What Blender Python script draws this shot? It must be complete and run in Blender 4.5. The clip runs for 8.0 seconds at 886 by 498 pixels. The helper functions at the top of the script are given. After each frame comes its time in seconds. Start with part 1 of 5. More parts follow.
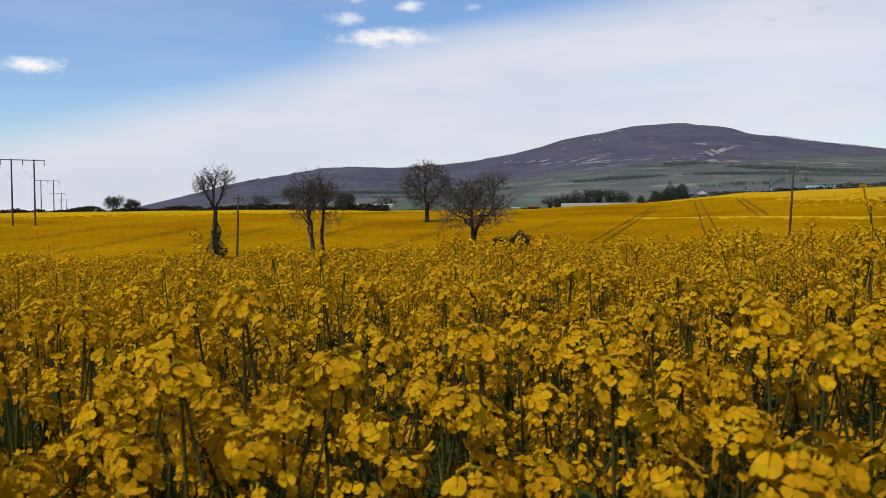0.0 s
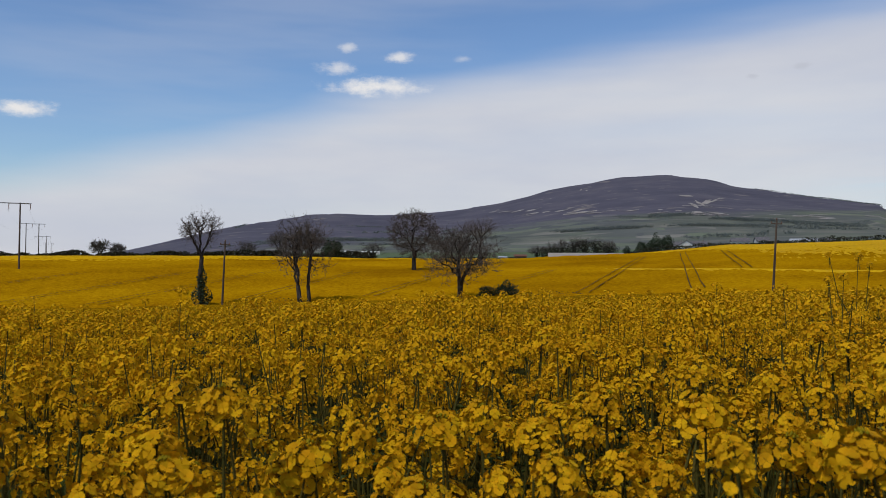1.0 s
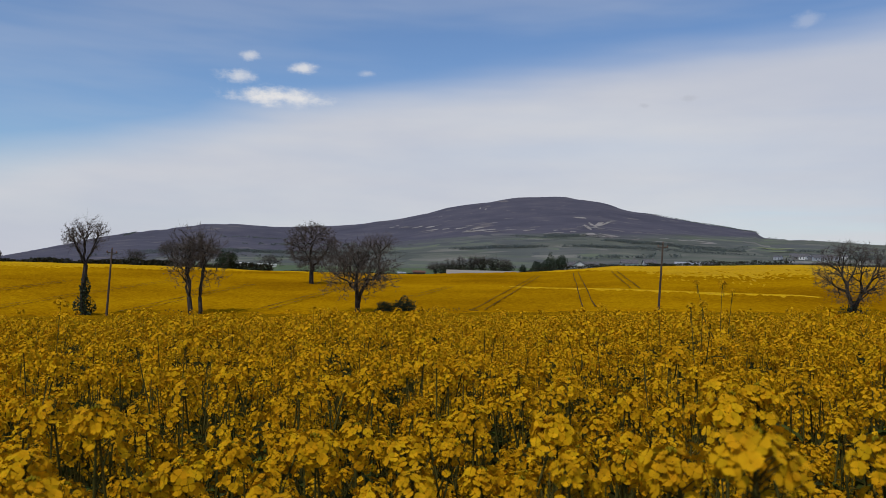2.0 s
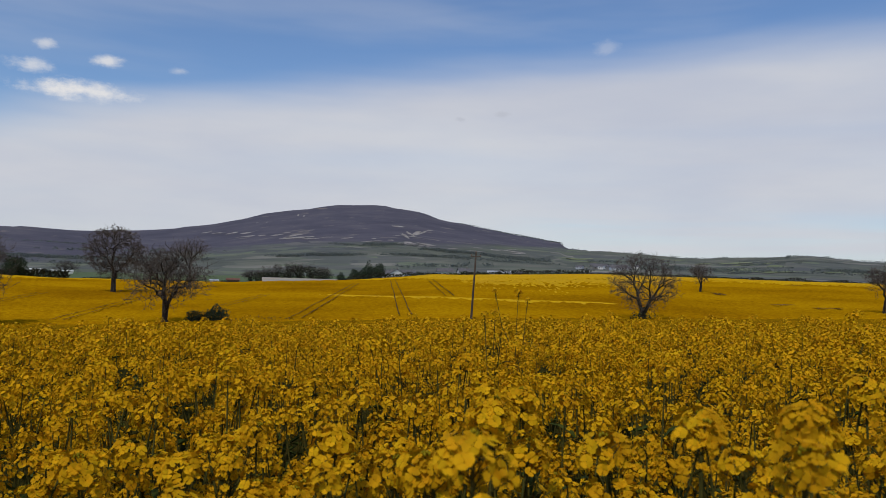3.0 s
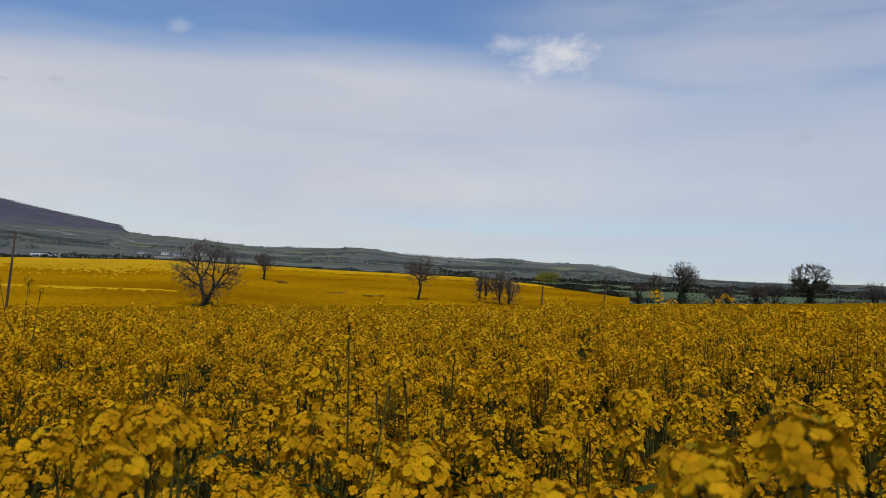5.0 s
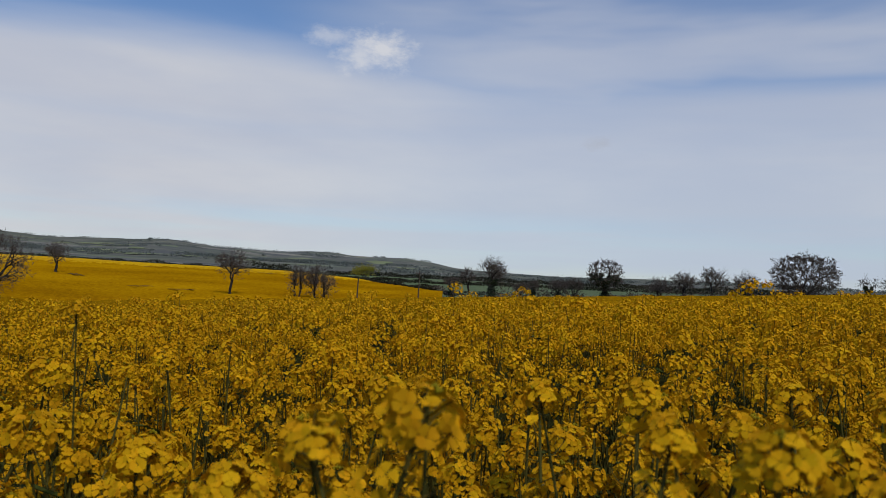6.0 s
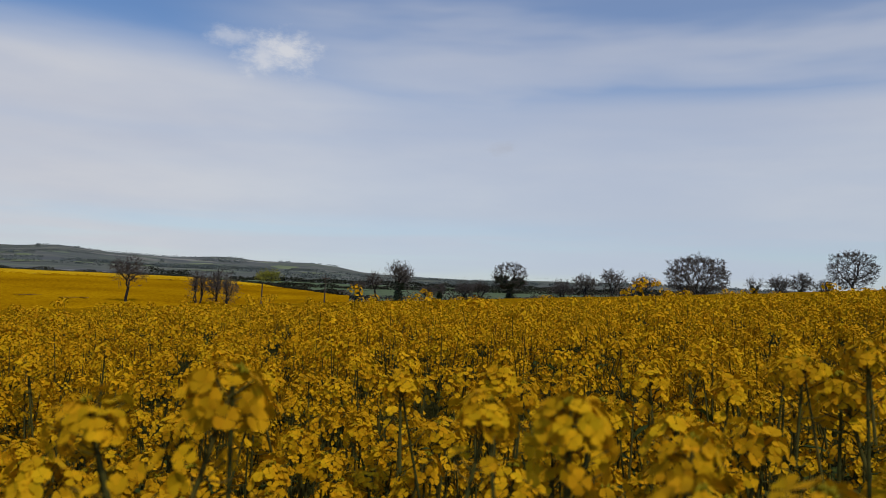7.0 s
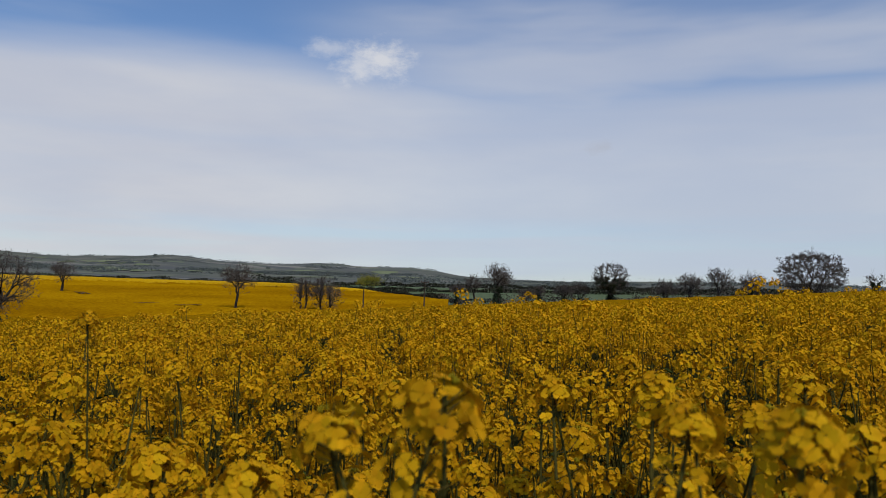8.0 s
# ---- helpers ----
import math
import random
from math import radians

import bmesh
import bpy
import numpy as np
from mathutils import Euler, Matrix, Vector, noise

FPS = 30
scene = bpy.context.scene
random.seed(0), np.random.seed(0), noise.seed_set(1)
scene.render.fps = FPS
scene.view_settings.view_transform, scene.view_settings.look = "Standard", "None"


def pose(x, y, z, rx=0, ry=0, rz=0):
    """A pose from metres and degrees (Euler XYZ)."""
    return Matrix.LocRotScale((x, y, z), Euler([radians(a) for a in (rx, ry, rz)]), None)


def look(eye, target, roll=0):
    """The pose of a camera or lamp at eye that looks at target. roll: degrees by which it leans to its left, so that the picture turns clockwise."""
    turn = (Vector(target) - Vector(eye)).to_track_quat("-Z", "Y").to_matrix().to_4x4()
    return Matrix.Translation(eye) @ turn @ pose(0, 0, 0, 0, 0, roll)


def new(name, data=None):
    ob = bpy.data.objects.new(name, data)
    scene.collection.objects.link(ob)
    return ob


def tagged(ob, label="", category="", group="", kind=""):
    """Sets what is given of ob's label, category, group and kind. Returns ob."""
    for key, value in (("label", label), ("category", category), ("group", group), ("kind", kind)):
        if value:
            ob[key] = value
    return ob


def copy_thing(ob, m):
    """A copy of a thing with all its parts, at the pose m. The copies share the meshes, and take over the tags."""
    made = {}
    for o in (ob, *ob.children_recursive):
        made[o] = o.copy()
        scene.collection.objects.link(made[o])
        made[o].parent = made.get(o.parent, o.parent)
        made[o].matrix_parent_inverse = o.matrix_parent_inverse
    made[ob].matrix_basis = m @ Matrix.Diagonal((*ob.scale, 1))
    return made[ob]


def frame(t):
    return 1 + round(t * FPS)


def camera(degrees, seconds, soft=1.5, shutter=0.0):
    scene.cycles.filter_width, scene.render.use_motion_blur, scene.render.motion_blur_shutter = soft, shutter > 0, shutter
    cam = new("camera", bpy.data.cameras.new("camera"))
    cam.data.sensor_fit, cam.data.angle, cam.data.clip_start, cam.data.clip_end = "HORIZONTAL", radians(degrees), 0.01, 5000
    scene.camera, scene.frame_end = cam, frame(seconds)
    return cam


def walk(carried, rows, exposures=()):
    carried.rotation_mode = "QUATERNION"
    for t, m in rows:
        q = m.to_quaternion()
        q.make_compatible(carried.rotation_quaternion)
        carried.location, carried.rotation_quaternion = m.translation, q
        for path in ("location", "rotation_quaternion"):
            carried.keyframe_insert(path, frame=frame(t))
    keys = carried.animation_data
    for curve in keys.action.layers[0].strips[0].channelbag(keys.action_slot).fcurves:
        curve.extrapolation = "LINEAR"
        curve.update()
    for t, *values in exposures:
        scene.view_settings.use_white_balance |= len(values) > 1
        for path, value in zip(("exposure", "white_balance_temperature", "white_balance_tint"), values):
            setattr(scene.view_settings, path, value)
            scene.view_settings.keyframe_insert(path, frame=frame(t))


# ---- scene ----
# ---- camera and its path: seconds, place, yaw, pitch, roll ----
cam = camera(59.37, 8.0, soft=0.5)
cam.data.dof.use_dof, cam.data.dof.focus_distance, cam.data.dof.aperture_fstop = True, 8.0, 10.5
EYE = 1.5
ROWS = [
    (0.0, 0.0, 0.0, 0.0, -0.00, -3.57, 0.58),
    (0.5, 0.0224, -0.071, 0.0636, -0.27, -1.40, 0.20),
    (1.0, 0.037, -0.128, 0.0942, -0.94, -0.04, -0.14),
    (1.2, 0.0437, -0.1497, 0.1034, -1.22, 0.27, -0.50),
    (2.3, 0.092, -0.2531, 0.1263, -12.61, 1.61, -1.79),
    (2.5, 0.1045, -0.2651, 0.1287, -15.47, 1.83, -1.87),
    (3.0, 0.1412, -0.2848, 0.1336, -21.71, 2.19, -1.85),
    (3.5, 0.1763, -0.2987, 0.1416, -27.63, 2.39, -1.83),
    (4.0, 0.2291, -0.33, 0.1561, -35.17, 2.63, -1.67),
    (4.5, 0.283, -0.3654, 0.1605, -45.11, 2.67, -2.16),
    (4.7, 0.301, -0.3837, 0.1615, -48.46, 2.62, -2.39),
    (5.8, 0.37, -0.5173, 0.1591, -63.76, 2.58, -3.03),
    (6.0, 0.381, -0.5405, 0.1562, -66.43, 2.71, -2.82),
    (6.5, 0.4076, -0.5943, 0.1455, -71.39, 3.19, -2.31),
    (7.0, 0.4149, -0.6104, 0.1383, -73.26, 3.29, -2.08),
    (7.5, 0.4024, -0.5839, 0.1384, -73.22, 3.29, -1.61),
    (8.0, 0.378, -0.5347, 0.1421, -66.02, 3.30, -1.22),
]
EXPOSURES = [(0.0, 0.27), (0.5, 0.12), (1.0, 0.02), (2.5, -0.04), (4.5, -0.03), (6.0, -0.10), (7.0, -0.09), (8.0, -0.06)]
walk(cam, [(t, pose(x, y, EYE + z, 90 + pitch, roll, yaw)) for t, x, y, z, yaw, pitch, roll in ROWS], EXPOSURES)

# ---- sky, sun ----
SUN_AZ, SUN_EL = 226.0, 53.0      # degrees clockwise from +y, and above the horizon
SKY, SUN = 0.10, 2.2
world = bpy.data.worlds.new("sky")
scene.world = world
world.use_nodes = True
wt = world.node_tree
wt.nodes.clear()


def wn(kind):
    return wt.nodes.new(kind)


def wm(op, a, b=None, c=None, clamp=False):
    """A math node of the sky."""
    n = wn("ShaderNodeMath")
    n.operation, n.use_clamp = op, clamp
    for i, v in enumerate((a, b, c)):
        if v is None:
            continue
        if isinstance(v, (int, float)):
            n.inputs[i].default_value = v
        else:
            wt.links.new(v, n.inputs[i])
    return n.outputs[0]


def wstep(v, lo, hi, to_lo=0.0, to_hi=1.0):
    n = wn("ShaderNodeMapRange")
    n.interpolation_type = "SMOOTHSTEP"
    wt.links.new(v, n.inputs["Value"])
    for k, x in (("From Min", lo), ("From Max", hi), ("To Min", to_lo), ("To Max", to_hi)):
        n.inputs[k].default_value = x
    return n.outputs[0]


def wmix(fac, a, b):
    n = wn("ShaderNodeMix")
    n.data_type = "RGBA"
    wt.links.new(fac, n.inputs[0])
    for i, v in ((6, a), (7, b)):
        if isinstance(v, tuple):
            n.inputs[i].default_value = (*v, 1)
        else:
            wt.links.new(v, n.inputs[i])
    return n.outputs[2]


def build_sky():
    sky = wn("ShaderNodeTexSky")
    sky.sky_type, sky.sun_disc, sky.sun_elevation, sky.sun_rotation = "NISHITA", False, radians(SUN_EL), radians(SUN_AZ)
    sky.altitude, sky.air_density, sky.dust_density, sky.ozone_density = 100, 1.15, 0.2, 3.0
    co = wn("ShaderNodeTexCoord").outputs["Generated"]
    sp = wn("ShaderNodeSeparateXYZ")
    wt.links.new(co, sp.inputs[0])
    x, y, z = sp.outputs
    az = wm("MULTIPLY", wm("ARCTAN2", x, y), 57.29578)      # degrees clockwise from +y
    el = wm("MULTIPLY", wm("ARCSINE", z), 57.29578)

    def noise_at(sx, sy, scale, detail=5.0, rough=0.55, seed=0.0):
        cb = wn("ShaderNodeCombineXYZ")
        wt.links.new(wm("MULTIPLY", az, sx), cb.inputs[0])
        wt.links.new(wm("MULTIPLY", el, sy), cb.inputs[1])
        cb.inputs[2].default_value = seed
        n = wn("ShaderNodeTexNoise")
        wt.links.new(cb.outputs[0], n.inputs["Vector"])
        n.inputs["Scale"].default_value, n.inputs["Detail"].default_value, n.inputs["Roughness"].default_value = scale, detail, rough
        return n.outputs[0]

    # a veil of high cloud whose upper edge climbs from the left and dips again past the cumulus
    d = wm("DIVIDE", wm("MINIMUM", wm("SUBTRACT", az, 46.0), 22.0), 75.0)
    edge = wm("SUBTRACT", 16.6, wm("MULTIPLY", wm("MULTIPLY", d, d), 12.6))
    ragged = wm("MULTIPLY", wm("SUBTRACT", noise_at(0.025, 0.16, 1.0, 4.0, 0.5), 0.5), 5.0)
    below = wm("SUBTRACT", wm("ADD", edge, ragged), el)
    veil = wm("MULTIPLY", wstep(below, -1.6, 2.6), wstep(noise_at(0.02, 0.22, 1.0, 3.0, 0.5, 7.0), 0.25, 0.6, 0.78, 0.97))
    # broad streaks of thinner cloud above it to the right
    streak = wm("MULTIPLY", wstep(noise_at(0.028, 0.16, 1.0, 4.0, 0.5, 3.0), 0.36, 0.62, 0.2, 0.8), wstep(az, 50.0, 72.0))
    veil = wm("MAXIMUM", veil, streak)
    thin = wm("MULTIPLY", wstep(noise_at(0.03, 0.2, 1.0, 4.0, 0.55, 11.0), 0.42, 0.75, 0.0, 0.22), 1.0)
    veil = wm("MAXIMUM", veil, thin)
    # a paler, bluer slot low above the hills
    slot = wm("MULTIPLY", wstep(el, -1.0, 1.0), wstep(el, 6.2, 4.2))
    slot = wm("MULTIPLY", slot, wm("MULTIPLY", wstep(az, 22.0, 34.0), wstep(noise_at(0.03, 0.5, 1.0, 3.0, 0.5, 5.0), 0.38, 0.62)))
    veil = wm("SUBTRACT", veil, wm("MULTIPLY", slot, 0.38), clamp=True)
    low_blue = wm("MULTIPLY", wstep(el, 6.5, 0.5), wstep(az, 50.0, 74.0))
    veil_tone = wstep(noise_at(0.03, 0.12, 1.0, 5.0, 0.55, 20.0), 0.3, 0.72)
    veil_colour = wmix(veil_tone, (5.3, 5.6, 6.5), (6.6, 6.65, 6.95))
    veil_colour = wmix(wm("MULTIPLY", low_blue, 0.8), veil_colour, (4.5, 5.25, 7.1))
    tint = wn("ShaderNodeMix")
    tint.data_type, tint.blend_type = "RGBA", "MULTIPLY"
    tint.inputs[0].default_value = 1.0
    wt.links.new(sky.outputs[0], tint.inputs[6])
    tint.inputs[7].default_value = (0.80, 0.91, 1.10, 1)
    base = wmix(wm("MULTIPLY", veil, wstep(az, 42.0, 72.0, 1.0, 0.80)), tint.outputs[2], veil_colour)
    # fair-weather cumulus: middle azimuth, elevation, half width, half height, strength
    puffs = [(-4.0, 11.7, 3.3, 0.62, 1.0), (-6.9, 12.9, 1.3, 0.5, 0.7), (-2.3, 13.8, 0.9, 0.42, 0.8), (-6.1, 14.4, 0.7, 0.36, 0.6), (-27.6, 8.9, 1.9, 0.55, 1.0),
             (33.2, 16.7, 0.9, 0.5, 0.22), (61.0, 16.8, 2.2, 1.4, 0.72), (59.4, 16.3, 1.7, 1.3, 0.6), (57.2, 17.4, 1.9, 0.7, 0.4), (2.3, 13.7, 0.6, 0.25, 0.35)]
    wob = wm("ADD", wm("SUBTRACT", noise_at(0.5, 0.9, 1.0, 6.0, 0.65, 2.0), 0.5), wm("MULTIPLY", wm("SUBTRACT", noise_at(1.6, 2.6, 1.0, 5.0, 0.65, 6.0), 0.5), 0.3))
    cum = None
    for a0, e0, w, h, s in puffs:
        u = wm("DIVIDE", wm("SUBTRACT", az, a0), w)
        v = wm("DIVIDE", wm("SUBTRACT", el, e0), h)
        r = wm("ADD", wm("SQRT", wm("ADD", wm("MULTIPLY", u, u), wm("MULTIPLY", v, v))), wm("MULTIPLY", wob, 2.3))
        m = wstep(r, 1.35, 0.0, 0.0, s)
        cum = m if cum is None else wm("MAXIMUM", cum, m)
    base = wmix(cum, base, (7.9, 7.8, 7.8))
    # small grey scraps
    grey = None
    for a0, e0, w, h in ((25.7, 12.1, 0.7, 0.28), (22.6, 11.7, 0.45, 0.2), (77.4, 10.8, 1.3, 0.5)):
        u = wm("DIVIDE", wm("SUBTRACT", az, a0), w)
        v = wm("DIVIDE", wm("SUBTRACT", el, e0), h)
        r = wm("ADD", wm("SQRT", wm("ADD", wm("MULTIPLY", u, u), wm("MULTIPLY", v, v))), wm("MULTIPLY", wob, 2.0))
        m = wstep(r, 1.1, 0.3, 0.0, 0.35)
        grey = m if grey is None else wm("MAXIMUM", grey, m)
    base = wmix(grey, base, (4.3, 4.5, 5.1))
    bg = wn("ShaderNodeBackground")
    bg.inputs[1].default_value = SKY
    wt.links.new(base, bg.inputs[0])
    out = wn("ShaderNodeOutputWorld")
    wt.links.new(bg.outputs[0], out.inputs[0])


build_sky()
sun_data = bpy.data.lights.new("sun", "SUN")
sun_data.energy, sun_data.angle, sun_data.color = SUN, radians(2.0), (1.0, 0.93, 0.80)
sun = new("sun", sun_data)
_a, _e = radians(SUN_AZ), radians(SUN_EL)
sun.matrix_world = look((0, 0, 50), (-math.sin(_a) * math.cos(_e), -math.cos(_a) * math.cos(_e), 50 - math.sin(_e)))


# ---- materials ----
def material(name, stops, scale=8.0, detail=4.0, rough=0.7, bump=0.0, bump_scale=60.0, vary=0.0, object_vary=False, translucent=0.0, spec=0.3, coords="Object", metallic=0.0, stretch=(1, 1, 1), second=0.0, second_scale=1.0):
    """A node material: a ramp of colours over noise, a second coarser noise, a random shift for each piece, fine relief, and light let through."""
    m = bpy.data.materials.new(name)
    m.use_nodes = True
    t = m.node_tree
    bs = t.nodes["Principled BSDF"]
    tc = t.nodes.new("ShaderNodeTexCoord")
    mp = t.nodes.new("ShaderNodeMapping")
    mp.inputs["Scale"].default_value = stretch
    t.links.new(tc.outputs[coords], mp.inputs[0])
    no = t.nodes.new("ShaderNodeTexNoise")
    no.inputs["Scale"].default_value, no.inputs["Detail"].default_value, no.inputs["Roughness"].default_value = scale, detail, 0.6
    t.links.new(mp.outputs[0], no.inputs["Vector"])
    fac = no.outputs[0]
    if second:
        n2 = t.nodes.new("ShaderNodeTexNoise")
        n2.inputs["Scale"].default_value, n2.inputs["Detail"].default_value = second_scale, 3.0
        t.links.new(mp.outputs[0], n2.inputs["Vector"])
        ad = t.nodes.new("ShaderNodeMath")
        ad.operation = "MULTIPLY_ADD"
        sb = t.nodes.new("ShaderNodeMath")
        sb.operation = "SUBTRACT"
        t.links.new(n2.outputs[0], sb.inputs[0])
        sb.inputs[1].default_value = 0.5
        t.links.new(sb.outputs[0], ad.inputs[0])
        ad.inputs[1].default_value = second
        t.links.new(fac, ad.inputs[2])
        fac = ad.outputs[0]
    rp = t.nodes.new("ShaderNodeValToRGB")
    cr = rp.color_ramp
    n = len(stops)
    while len(cr.elements) < n:
        cr.elements.new(0.5)
    for i, c in enumerate(stops):
        cr.elements[i].position = 0.3 + 0.4 * i / max(n - 1, 1)
        cr.elements[i].color = (*c, 1)
    t.links.new(fac, rp.inputs[0])
    col = rp.outputs[0]
    if vary:
        src = t.nodes.new("ShaderNodeObjectInfo").outputs["Random"] if object_vary else t.nodes.new("ShaderNodeNewGeometry").outputs["Random Per Island"]
        hs = t.nodes.new("ShaderNodeHueSaturation")
        mr = t.nodes.new("ShaderNodeMapRange")
        t.links.new(src, mr.inputs[0])
        mr.inputs[3].default_value, mr.inputs[4].default_value = 1 - vary, 1 + vary
        t.links.new(mr.outputs[0], hs.inputs["Value"])
        m2 = t.nodes.new("ShaderNodeMapRange")
        t.links.new(src, m2.inputs[0])
        m2.inputs[3].default_value, m2.inputs[4].default_value = 0.5 + vary * 0.035, 0.5 - vary * 0.035
        t.links.new(m2.outputs[0], hs.inputs["Hue"])
        t.links.new(col, hs.inputs["Color"])
        col = hs.outputs[0]
    t.links.new(col, bs.inputs["Base Color"])
    bs.inputs["Roughness"].default_value = rough
    bs.inputs["Metallic"].default_value = metallic
    bs.inputs["Specular IOR Level"].default_value = spec
    if bump:
        bn = t.nodes.new("ShaderNodeTexNoise")
        bn.inputs["Scale"].default_value, bn.inputs["Detail"].default_value = bump_scale, 4.0
        t.links.new(mp.outputs[0], bn.inputs["Vector"])
        bp = t.nodes.new("ShaderNodeBump")
        bp.inputs["Strength"].default_value, bp.inputs["Distance"].default_value = min(bump, 1.0), 0.6 / bump_scale
        t.links.new(bn.outputs[0], bp.inputs["Height"])
        t.links.new(bp.outputs[0], bs.inputs["Normal"])
    if translucent:
        tr = t.nodes.new("ShaderNodeBsdfTranslucent")
        t.links.new(col, tr.inputs[0])
        mx = t.nodes.new("ShaderNodeMixShader")
        mx.inputs[0].default_value = translucent
        t.links.new(bs.outputs[0], mx.inputs[1])
        t.links.new(tr.outputs[0], mx.inputs[2])
        t.links.new(mx.outputs[0], t.nodes["Material Output"].inputs[0])
    return m


Y1, Y2, Y3 = (0.40, 0.184, 0.005), (0.58, 0.302, 0.006), (0.71, 0.410, 0.009)
PETAL = material("petal", [Y1, Y2, Y3], 11.0, vary=0.18, rough=0.8, translucent=0.18, spec=0.03)
# brighter copy of the far crop: sunlight on the ridge is put into its colour
SUNLIT_CROP = material("sunlit_crop", [(0.44, 0.235, 0.003), (0.56, 0.32, 0.004), (0.66, 0.40, 0.005)], 1.2, 7.0, rough=0.85, bump=0.6, bump_scale=2.5, spec=0.02, second=0.5, second_scale=0.04)
STALK = material("stalk", [(0.040, 0.040, 0.009), (0.072, 0.066, 0.013), (0.12, 0.088, 0.018)], 14.0, vary=0.25, rough=0.75, spec=0.08)
BUD = material("bud", [(0.16, 0.14, 0.008), (0.34, 0.25, 0.008)], 60.0, vary=0.2, rough=0.8, spec=0.05)
LEAF = material("rape_leaf", [(0.026, 0.038, 0.007), (0.045, 0.062, 0.010), (0.08, 0.092, 0.016)], 18.0, vary=0.25, rough=0.75, translucent=0.2, spec=0.08)
# the darker stops paint shaded gaps between flower heads into the canopy
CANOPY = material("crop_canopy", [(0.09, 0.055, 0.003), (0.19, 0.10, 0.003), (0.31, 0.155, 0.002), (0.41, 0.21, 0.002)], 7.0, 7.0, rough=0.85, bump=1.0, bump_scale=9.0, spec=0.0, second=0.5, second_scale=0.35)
# near-black green-brown: the shade down between the plants is put into this colour
UNDER_SHADE = material("understorey_shade", [(0.012, 0.013, 0.004), (0.026, 0.026, 0.007), (0.060, 0.045, 0.008)], 9.0, 6.0, rough=0.9, bump=1.0, bump_scale=14.0, spec=0.0)
FAR_CROP = material("far_crop_canopy", [(0.25, 0.113, 0.002), (0.36, 0.176, 0.002), (0.47, 0.247, 0.003)], 1.4, 8.0, rough=0.9, bump=1.0, bump_scale=2.2, spec=0.0, second=0.9, second_scale=0.03)
SOIL = material("soil", [(0.030, 0.024, 0.015), (0.05, 0.04, 0.026), (0.08, 0.065, 0.042)], 6.0, 6.0, rough=0.95, bump=0.8, bump_scale=25.0, spec=0.1)
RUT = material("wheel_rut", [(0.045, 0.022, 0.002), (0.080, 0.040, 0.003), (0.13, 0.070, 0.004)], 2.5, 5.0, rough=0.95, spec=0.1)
BARK = material("bark", [(0.018, 0.015, 0.013), (0.038, 0.032, 0.026), (0.075, 0.065, 0.052)], 5.0, 6.0, rough=0.9, bump=0.8, bump_scale=18.0, stretch=(1, 1, 0.25), spec=0.15)
TWIG = material("twig", [(0.066, 0.055, 0.048), (0.125, 0.106, 0.09)], 2.0, 4.0, vary=0.25, rough=0.9, spec=0.1)
IVY = material("ivy", [(0.008, 0.016, 0.006), (0.020, 0.034, 0.012), (0.04, 0.06, 0.02)], 4.0, 4.0, vary=0.35, rough=0.6)
SPRING = material("spring_leaf", [(0.20, 0.20, 0.02), (0.32, 0.31, 0.03), (0.42, 0.40, 0.05)], 3.0, 4.0, vary=0.3, rough=0.6, translucent=0.3)
HEDGE = material("hedge_leaf", [(0.012, 0.015, 0.008), (0.026, 0.028, 0.013), (0.05, 0.045, 0.022)], 3.0, 5.0, vary=0.35, rough=0.8)
BROWN_HEDGE = material("bare_hedge", [(0.05, 0.042, 0.034), (0.085, 0.07, 0.056), (0.13, 0.11, 0.08)], 3.0, 5.0, vary=0.3, rough=0.9)
# far paler than foliage: distance haze is put into the woods' colour
HAZY_WOOD = material("hazy_wood", [(0.13, 0.148, 0.135), (0.17, 0.188, 0.165), (0.20, 0.216, 0.185)], 0.05, 5.0, vary=0.2, translucent=0.5, rough=0.95, spec=0.05)
POLE = material("pole_timber", [(0.040, 0.028, 0.020), (0.075, 0.055, 0.040), (0.12, 0.092, 0.07)], 3.0, 5.0, rough=0.85, bump=0.5, bump_scale=30.0, stretch=(1, 1, 0.08))
STEEL = material("galvanised_steel", [(0.20, 0.20, 0.20), (0.32, 0.32, 0.32)], 9.0, rough=0.5, metallic=0.8)
PORCELAIN = material("porcelain", [(0.16, 0.09, 0.06), (0.22, 0.13, 0.09)], 9.0, rough=0.25)
WIRE = material("cable", [(0.03, 0.03, 0.03), (0.05, 0.05, 0.05)], 9.0, rough=0.6)
RENDER = material("white_render", [(0.50, 0.49, 0.46), (0.62, 0.61, 0.58), (0.68, 0.67, 0.65)], 0.8, 5.0, rough=0.85)
STONE_WALL = material("grey_stone_wall", [(0.16, 0.15, 0.14), (0.24, 0.23, 0.21)], 1.0, 5.0, rough=0.9)
SLATE = material("roof_slate", [(0.06, 0.06, 0.07), (0.11, 0.105, 0.11), (0.16, 0.14, 0.14)], 1.5, 5.0, rough=0.7)
RUST = material("rusty_sheet", [(0.12, 0.05, 0.03), (0.20, 0.085, 0.05)], 1.2, 5.0, rough=0.7)
SHED = material("grey_sheet", [(0.34, 0.35, 0.37), (0.46, 0.47, 0.49)], 1.2, 5.0, rough=0.6)
GLASS_DARK = material("window_glass", [(0.02, 0.025, 0.03), (0.04, 0.045, 0.05)], 2.0, rough=0.08, spec=0.6)
PALE = material("pale_stubble", [(0.26, 0.215, 0.165), (0.34, 0.295, 0.235), (0.42, 0.37, 0.31)], 0.25, 6.0, rough=0.95, stretch=(1, 4, 1))
